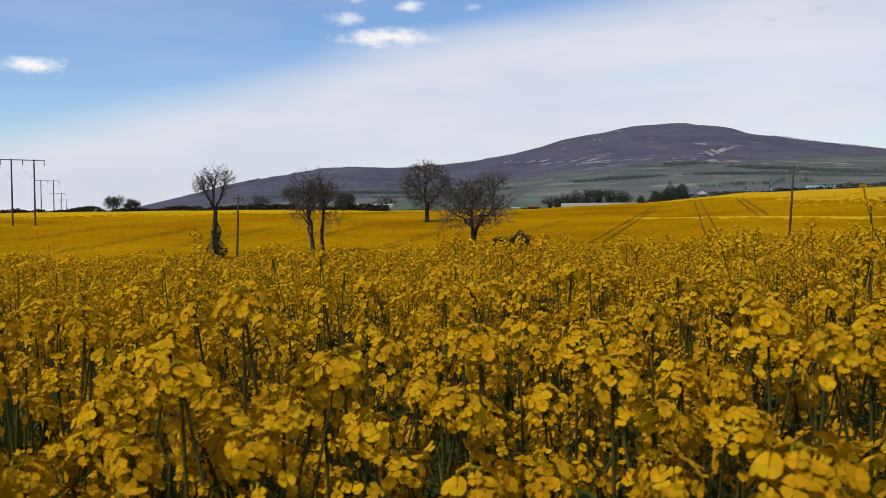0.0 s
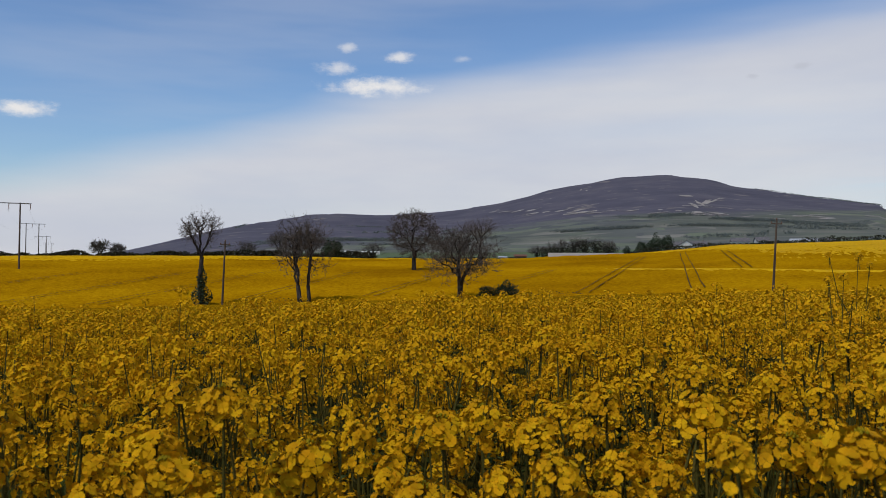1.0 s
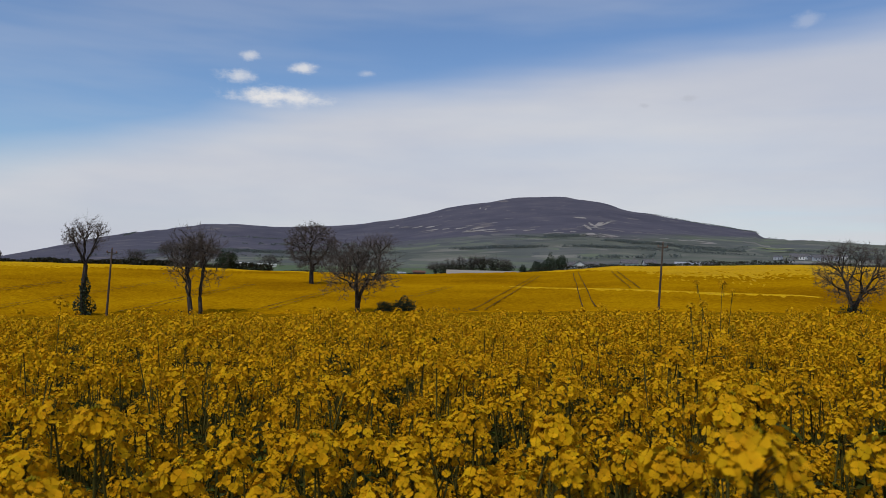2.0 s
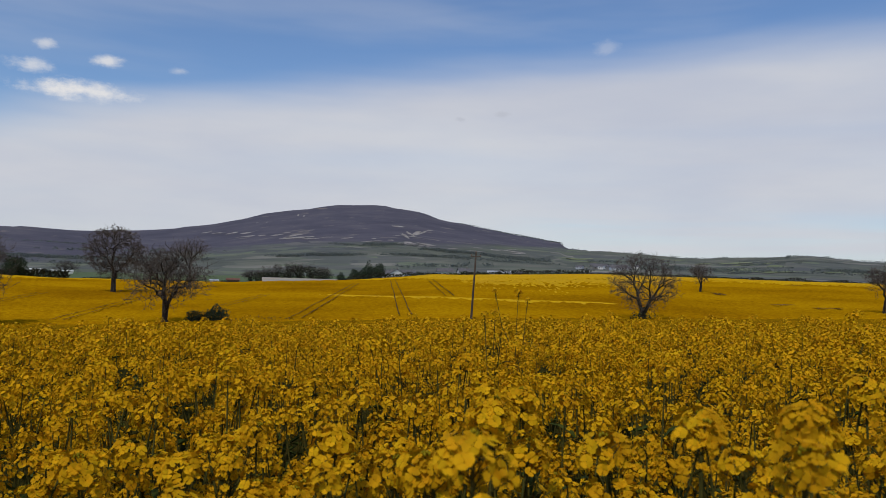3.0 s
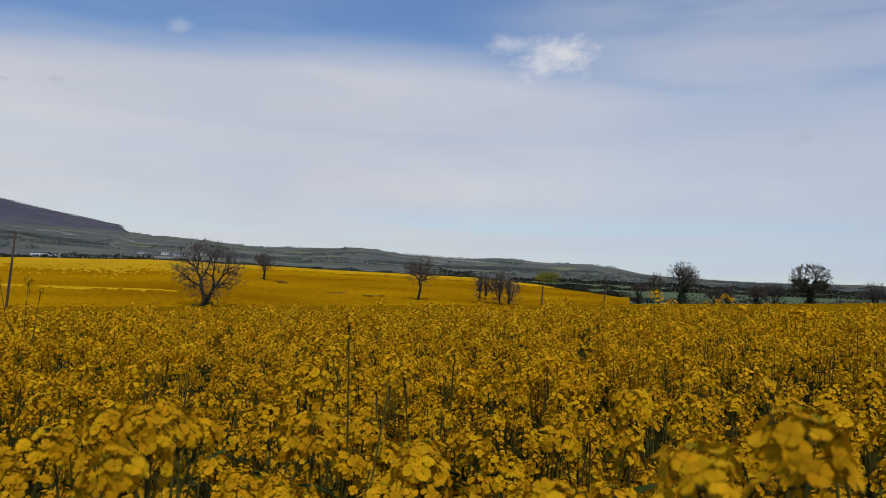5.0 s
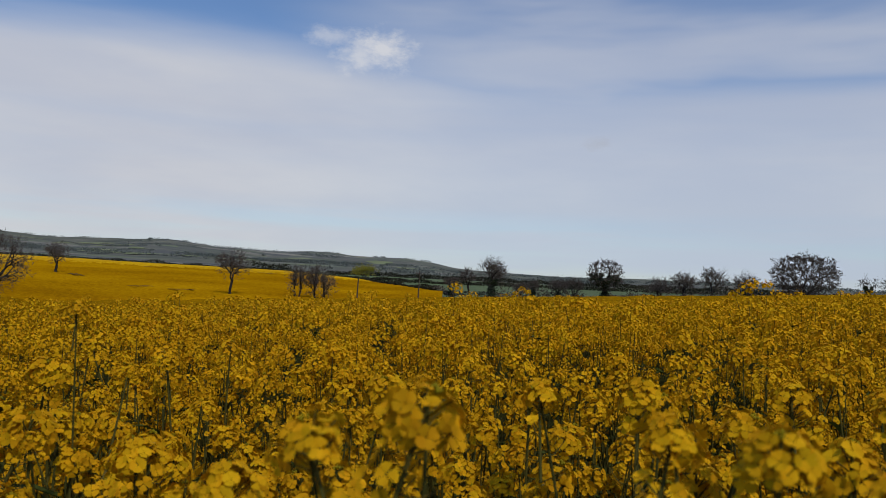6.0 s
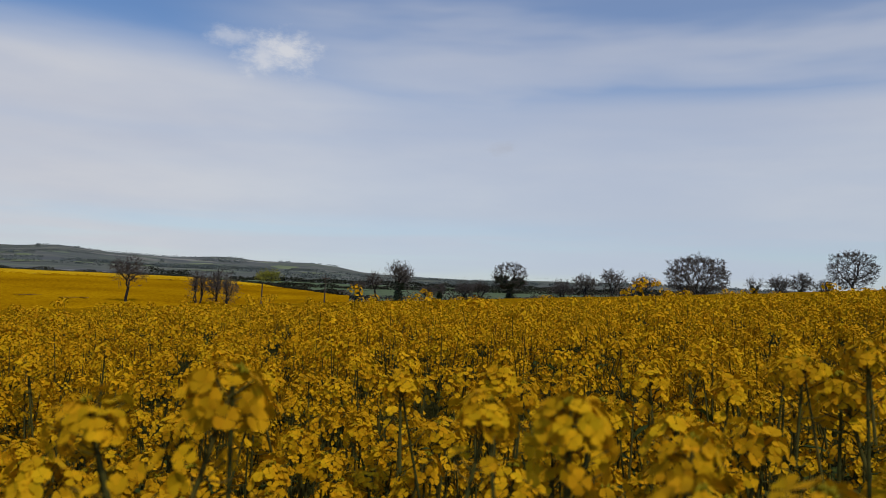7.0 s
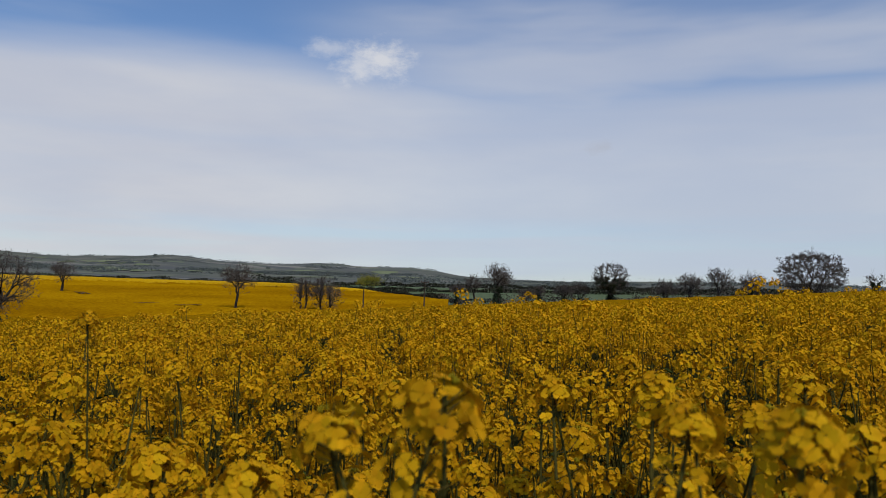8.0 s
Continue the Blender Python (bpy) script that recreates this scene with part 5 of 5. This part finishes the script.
def far_woods():
    """Hedgerow trees, small woods and a plantation over the far slopes, as clumps."""
    r = np.random.default_rng(90)
    c, size = [], []

    def clump(px, py, s, m, up=0.8):
        pz = land(px, py)
        for x, y, z in zip(np.atleast_1d(px), np.atleast_1d(py), np.atleast_1d(pz)):
            tall = s * up * r.uniform(0.6, 1.3)
            c.append(np.stack([x + r.normal(0, s * 0.9, m), y + r.normal(0, s * 0.9, m), z + tall * r.random(m) * 1.4], 1))
            size.append(np.full(m, s * 0.40))

    for k in range(80):                        # hedgerows with trees
        a = r.uniform(-19, 108)
        d = 850 + (hill_far(a) * 0.93 - 850) * r.random() ** 0.9
        x, y = spot(a, d)
        if land(x, y) > 95:
            continue
        run = r.uniform(60, 260)
        w = radians(a) + (np.pi / 2 + r.normal(0, 0.25) if r.random() < 0.72 else r.normal(0, 0.5))
        t = np.arange(0, run, 7.0) + r.uniform(-2, 2, len(np.arange(0, run, 7.0)))
        keep = r.random(len(t)) < 0.8
        clump(x + np.sin(w) * t[keep], y + np.cos(w) * t[keep], r.uniform(2.2, 3.8), 14)
    for k in range(30):                        # copses
        a = r.uniform(-12, 100)
        d = 950 + (hill_far(a) * 0.85 - 950) * r.random()
        x, y = spot(a, d)
        if land(x, y) > 85:
            continue
        m = 26
        w = radians(a)
        u, v = r.normal(0, 38, m), r.normal(0, 16, m)
        clump(x + np.cos(w) * u + np.sin(w) * v, y - np.sin(w) * u + np.cos(w) * v, 4.2, 16)
    for a, d, wide, deep in ((17.2, 1940, 110, 60), (24, 1725, 260, 80), (27.5, 1660, 130, 50), (12.5, 1500, 200, 50), (20.5, 1500, 190, 40), (-5, 1500, 420, 60), (2, 1450, 200, 40), (36, 1500, 200, 60), (52, 1500, 260, 60), (57, 1650, 240, 60)):
        x, y = spot(a, d)                      # woods in blocks
        m = int(wide * deep / 60)
        u, v = r.uniform(-wide / 2, wide / 2, m) * r.uniform(0.6, 1, m), r.uniform(-deep / 2, deep / 2, m)
        w = radians(a)
        clump(x + np.cos(w) * u + np.sin(w) * v, y - np.sin(w) * u + np.cos(w) * v, 4.0, 14)
    a = r.uniform(31, 67.2, 300)    # along the skyline of the lower hills
    a = a[smooth_noise(a, 0 * a, 1.1, 8) > 0.0]
    x, y = spot(a, hill_far(a) - r.uniform(0, 30, len(a)))
    clump(x, y, 2.6, 16)
    a = r.uniform(22.5, 30.4, 900)             # a plantation along the hill's falling shoulder
    a = a[r.random(900) < np.clip((a - 22) / 6, 0.1, 1)]
    x, y = spot(a, hill_far(a) - r.uniform(8, 60, len(a)))
    clump(x, y, 2.2, 9, 0.7)
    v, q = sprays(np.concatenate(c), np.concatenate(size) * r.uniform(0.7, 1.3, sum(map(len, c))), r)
    ob = new("far_woods", mesh_of("far_woods", v, [q], [HAZY_WOOD], smooth=False))
    tagged(ob, "woods and hedgerow trees on distant slopes, paled by painted haze", "woodland", kind="stuff")


# ---- poles and cables ----
def pole(az, d, h, lean=0.0, arm=1.3, turn=0.0, label="weathered timber pole with a short crossarm", sink=0.5):
    x, y = spot(az, d)
    base = tagged(new("utility_pole"), label, "pole", "timber poles")
    base.matrix_basis = pose(float(x), float(y), float(land(x, y)) - sink, 0, lean, -az + turn)
    v, q = tubes([(0, 0, 0), (0, 0, h * 0.5)], [(0, 0, h * 0.5), (0, 0, h + sink)], [0.17, 0.14], [0.14, 0.11], 10)
    part("shaft", mesh_of("shaft", v, [q], [POLE]), base)
    if arm:
        v, q = box((-arm / 2, -0.06, h + sink - 0.55), (arm / 2, 0.06, h + sink - 0.42))
        part("crossarm", mesh_of("crossarm", v, [q], [POLE], smooth=False), base)
        for k in (-0.44, 0.0, 0.44):
            z = h + sink - (0.42 if k else 0.0)
            v, q = tubes([(k * arm, 0, z), (k * arm, 0, z + 0.1)], [(k * arm, 0, z + 0.1), (k * arm, 0, z + 0.24)], [0.05, 0.085], [0.085, 0.03], 8)
            part("insulator", mesh_of("insulator", v, [q], [PORCELAIN]), base)
    return base


def twin_pole(az, d, h, gap=4.6, turn=0.0):
    """Two tall poles joined by a steel crossarm."""
    x, y = spot(az, d)
    base = tagged(new("twin_pole"), "tall timber pole pair joined by a steel crossarm", "pole", "power line poles")
    base.matrix_basis = pose(float(x), float(y), float(land(x, y)) - 0.5, 0, 1.0, -az + turn)
    for s in (-1, 1):
        v, q = tubes([(s * gap / 2, 0, 0)], [(s * gap / 2, 0, h + 0.5)], [0.22], [0.15], 10)
        part("shaft", mesh_of("shaft", v, [q], [POLE]), base)
    v, q = box((-gap / 2 - 2.3, -0.09, h + 0.2), (gap / 2 + 2.3, 0.09, h + 0.42))
    part("crossarm", mesh_of("crossarm", v, [q], [STEEL], smooth=False), base)
    for k in (-gap / 2 - 2.1, 0, gap / 2 + 2.1):
        v, q = tubes([(k, 0, h + 0.2)], [(k, 0, h - 1.0)], [0.09], [0.07], 8)
        part("insulator", mesh_of("insulator", v, [q], [PORCELAIN]), base)
    return base


def cable(p, q, sag, label):
    t = np.linspace(0, 1, 13)[:, None]
    pts = np.array(p) * (1 - t) + np.array(q) * t
    pts[:, 2] -= sag * 4 * (t * (1 - t))[:, 0]
    v, f = tubes(pts[:-1], pts[1:], 0.012, 0.012, 3)
    tagged(new("power_cable", mesh_of("power_cable", v, [f], [WIRE])), label, "cable", "power cables")


def put_poles():
    pole(-15.0, 111.5, 9.9, lean=2.5)
    pole(23.79, 103.0, 9.9, lean=2.5)
    pole(60.25, 147.5, 5.0, lean=1.5, arm=0)
    pole(64.72, 160, 6.6, lean=1.0, arm=1.6)
    pole(87.3, 198, 4.6, arm=0)
    pole(103.57, 193, 6.0, arm=2.4)
    line = [(-28.35, 204, 16.6), (-26.95, 356, 15.6), (-26.35, 560, 15.6), (-26.0, 800, 15.6)]
    for a, d, h in line:
        twin_pole(a, d, h, turn=-3)
    for (a0, d0, h0), (a1, d1, h1) in zip(line, line[1:]):
        for k in (-4.4, 0, 4.4):
            pts = []
            for a, d, h in ((a0, d0, h0), (a1, d1, h1)):
                x, y = spot(a, d)
                c, s = math.cos(radians(a)), math.sin(radians(a))
                pts.append((float(x) + k * c, float(y) - k * s, float(land(x, y)) + h - 1.5))
            cable(pts[0], pts[1], 2.5, "thin dark power cable between pole pairs")
    # a telephone line far off to the side
    xs = [spot(80.0, 330), spot(92.5, 330)]
    cable((*map(float, xs[0]), float(land(*xs[0])) + 8.5), (*map(float, xs[1]), float(land(*xs[1])) + 8.0), 0.6, "thin dark telephone cable above trees")


# ---- buildings ----
def house(az, d, length, depth, wall_h, roof_h, turn, label, wall=None, roof=None, windows=3, lift=0.0, chimney=True):
    x, y = spot(az, d)
    base = tagged(new("house"), label, "house", "far farm buildings")
    base.matrix_basis = pose(float(x), float(y), float(land(x, y)) + lift, 0, 0, -az + turn)
    L, D = length / 2, depth / 2
    wv, wq = box((-L, -D, -1.5 - lift), (L, D, wall_h))
    out = Soup()
    out.add(wv, wq)
    out.add([(-L, -D, wall_h), (-L, D, wall_h), (-L, 0, wall_h + roof_h - 0.1), (L, -D, wall_h), (L, D, wall_h), (L, 0, wall_h + roof_h - 0.1)], t=[(0, 2, 1), (3, 4, 5)])
    part("wall", out.mesh("wall", [wall or RENDER], smooth=False), base)
    e = 0.35
    rv = []
    for lo in (0.0, 0.16):
        rv += [(-L - e, -D - e, wall_h - 0.15 + lo), (L + e, -D - e, wall_h - 0.15 + lo), (L + e, 0, wall_h + roof_h + lo), (-L - e, 0, wall_h + roof_h + lo), (L + e, D + e, wall_h - 0.15 + lo), (-L - e, D + e, wall_h - 0.15 + lo)]
    rq = [(0, 1, 2, 3), (3, 2, 4, 5), (6, 9, 8, 7), (9, 11, 10, 8), (0, 6, 7, 1), (4, 10, 11, 5)]
    ends = [(0, 3, 9, 6), (3, 5, 11, 9), (1, 7, 8, 2), (2, 8, 10, 4)]
    r = part("roof", mesh_of("roof", rv, [np.array(rq + ends)], [roof or SLATE], smooth=False), base)
    if chimney:
        v, q = box((L * 0.6 - 0.35, -0.3, wall_h + roof_h * 0.6), (L * 0.6 + 0.35, 0.3, wall_h + roof_h + 0.8))
        part("chimney", mesh_of("chimney", v, [q], [STONE_WALL], smooth=False), r)
    for k in range(windows):
        cx = -L + (k + 0.5) * length / windows
        v, q = box((cx - 0.5, -D - 0.03, wall_h * 0.35), (cx + 0.5, -D + 0.1, wall_h * 0.8))
        part("window", mesh_of("window", v, [q], [GLASS_DARK], smooth=False), base)


def put_houses():
    # bungalow and sheds on the green beyond the ridge
    house(-5.9, 560, 8, 5, 1.5, 0.5, 0, "long low white bungalow on a green field", lift=0.6, roof=RENDER, chimney=False)
    house(-4.4, 565, 13, 5, 1.2, 0.4, 0, "long low white farm shed on a green field", lift=0.5, roof=RENDER, chimney=False)
    house(5.3, 330, 3.2, 4, 1.7, 0.3, 0, "small white shed beside a hedge", roof=SHED, windows=1, chimney=False)
    house(6.6, 330, 5.0, 4, 2.1, 0.5, 0, "small rust-red sheet shed beside a hedge", RUST, RUST, 0, chimney=False)
    # a farm and cottages on the brow
    house(18.3, 335, 5.0, 7, 2.4, 2.2, 90, "white gabled cottage on the brow of a field", windows=2, lift=0.5)
    house(19.1, 338, 6.0, 5, 2.2, 1.6, 10, "white cottage with a slate roof behind a field", windows=2, lift=0.5)
    house(17.7, 345, 5.0, 5, 2.6, 1.8, -10, "white cottage with a slate roof behind trees", windows=2, lift=0.5)
    house(21.8, 350, 7.0, 5, 2.5, 1.6, 5, "pale cottage with a slate roof behind a hedge", windows=3, lift=0.5)
    house(23.2, 352, 5.0, 5, 2.4, 1.6, 15, "pale cottage with a slate roof behind a hedge", windows=2, lift=0.5)
    house(26.0, 340, 12.0, 8, 2.0, 0.7, 0, "long pale grey farm shed on the brow of a field", SHED, SHED, 0, lift=0.7, chimney=False)
    house(27.3, 342, 5.0, 6, 1.8, 0.8, 0, "dark sheet-metal lean-to beside a shed", SLATE, SLATE, 0, lift=0.7, chimney=False)
    # village on the lower slope
    r = np.random.default_rng(95)
    for k in range(22):
        house(r.choice([r.uniform(31.5, 36), r.uniform(33, 34.8)]), r.uniform(1000, 1300), r.uniform(7, 11), 6, r.uniform(2.6, 4.4), r.uniform(1.8, 2.6), r.uniform(-40, 40), "far village house with a slate roof", wall=(RENDER, SHED, STONE_WALL)[k % 3], windows=2)


# ---- wheel tracks through the far field, pale field beyond ----
TRACKS = [((-59.7, 108.8), (-54.4, 174.5)), ((-46.6, 107.9), (-35.3, 186.2)), ((-27.3, 111.3), (-17.2, 183.7)), ((-9.2, 115.0), (4.0, 177.0)), ((14.0, 138.5), (29.0, 181.8)),
          ((21.0, 106.7), (68.4, 248.4)), ((35.9, 103.6), (83.6, 255.8)), ((59.4, 144.6), (91.0, 239.2)), ((-76.7, 139.8), (-75.5, 169.5))]
GAPS = [((127.2, 146.0), (122.4, 137.6)), ((108.6, 109.4), (113.2, 109.0)), ((110.0, 101.2), (114.4, 99.6)), ((188.0, 185.4), (193.1, 183.0)), ((210.9, 157.9), (209.6, 150.3))]


def rut(p, q, seed, gap=1.7, width=0.10):
    """A pair of wheel tracks between two places: dark ribbons laid over the crop, the grooves' shade put into their
    colour.
    """
    r = np.random.default_rng(seed)
    n = 60
    t = np.linspace(0, 1, n)
    line = np.array(p)[None] * (1 - t)[:, None] + np.array(q)[None] * t[:, None]
    d = np.array(q) - np.array(p)
    d = d / np.linalg.norm(d)
    side = np.array([d[1], -d[0]])
    base = tagged(new("wheel_track"), "pair of dark wheel tracks through rapeseed", "track", "tractor wheel tracks", kind="structure")
    for s in (-1, 1):
        c = line + side * (s * gap / 2) + side * (0.25 * smooth_noise(t * 60, 0 * t, 6, seed + s))[:, None]
        w = width * (1 + 0.8 * smooth_noise(t * 60, 0 * t, 3, seed + 3 * s))
        lo, hi = c - side * w[:, None], c + side * w[:, None]
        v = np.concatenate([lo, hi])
        # just above the canopy: no groove is cut, it only reads so from the camera
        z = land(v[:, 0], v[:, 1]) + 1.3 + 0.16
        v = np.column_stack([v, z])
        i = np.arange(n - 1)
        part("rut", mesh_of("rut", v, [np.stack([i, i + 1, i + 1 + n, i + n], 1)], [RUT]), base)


def put_tracks():
    for k, (p, q) in enumerate(TRACKS):
        rut(p, q, 200 + 7 * k)
    for k, (p, q) in enumerate(GAPS):
        rut(p, q, 300 + 7 * k, gap=1.2, width=0.4)


def scree():
    """Pale screes, burnt patches and bare banks on the face of the hill."""
    r = np.random.default_rng(64)
    far = np.linspace(905, 3650, 400)

    def reach(az, el):
        x, y = spot(az, far)
        up = np.degrees(np.arctan((land(x, y) - EZ) / far))
        return float(far[np.argmax(up > el)])

    out = Soup()

    def patch(az, el, wide, deep, skew):
        nonlocal out
        d = reach(az, el)
        a = np.linspace(0, 2 * np.pi, 10, endpoint=False)
        k = r.uniform(0.55, 1.2, 10)
        u, w = np.cos(a) * wide / 2 * k, np.sin(a) * deep / 2 * k
        x, y = spot(az + np.degrees((u + w * skew) / d), d + w)
        v = np.column_stack([x, y, land(x, y) + 1.2])
        v = np.vstack([v, v.mean(0)])
        i = np.arange(10)
        out.add(v, t=np.stack([np.full(10, 10), (i + 1) % 10, i], 1))

    for az, el, wide, deep, skew in ((18.4, 3.02, 40, 22, 0), (18.8, 3.08, 15, 250, -0.10), (19.2, 3.15, 14, 260, -0.12), (19.6, 3.2, 22, 260, 0.12), (20.1, 3.32, 13, 170, 0.16), (20.6, 3.5, 12, 130, 0.16), (19.5, 2.98, 52, 16, 0), (18.3, 3.7, 40, 50, -0.3),
                                     (11.4, 4.2, 9, 90, 0.05), (11.0, 4.25, 8, 70, 0.05), (8.1, 3.55, 14, 20, 0), (8.8, 3.62, 10, 18, 0), (12.0, 3.2, 30, 14, 0)):
        patch(az, el, wide, deep, skew)
    for k in range(46):
        az = r.uniform(4.5, 28)
        patch(az, np.interp(az, (4, 15, 28), (2.75, 2.62, 2.1)) + r.normal(0, 0.13), r.uniform(12, 60), r.uniform(15, 55), r.normal(0, 0.25))
    grass = Soup()
    stone, out = out, grass
    for k in range(34):                        # small bright pastures on the lower hills
        az = r.choice([r.uniform(31, 46), r.uniform(41, 45), r.uniform(46, 66)])
        patch(az, r.uniform(1.1, 1.85) if az < 47 else r.uniform(0.9, 1.5), r.uniform(30, 85), r.uniform(40, 120), r.normal(0, 0.5))
    tagged(new("hill_pastures", grass.mesh("hill_pastures", [MEADOW])), "small green pastures on distant slopes", "pasture", kind="stuff")
    out = stone
    tagged(new("scree", out.mesh("scree", [SCREE])), "pale scree and bare banks on a heather hillside", "scree", kind="stuff")


def pale_field():
    a = np.linspace(8.6, 14.0, 40)
    t = np.linspace(0, 1, 6)
    A, T = np.meshgrid(a, t, indexing="ij")
    D = 300 + 70 * T
    x, y = spot(A, D)
    rise = ridge_rise(A) + (-0.27 - ridge_rise(A)) * T
    z = np.maximum(EZ + D * np.tan(np.radians(rise)) - 0.2, land(x, y) + 0.05)
    v = np.stack([x, y, z], 2).reshape(-1, 3)
    tagged(new("pale_field", mesh_of("pale_field", v, [grid_faces(40, 6)[:, ::-1]], [PALE])), "pale bare strip of tilled field beyond the rapeseed", "field", kind="structure")


put_tracks()
pale_field()
scree()
plant_trees()
plant_hedges()
far_woods()
put_poles()
put_houses()
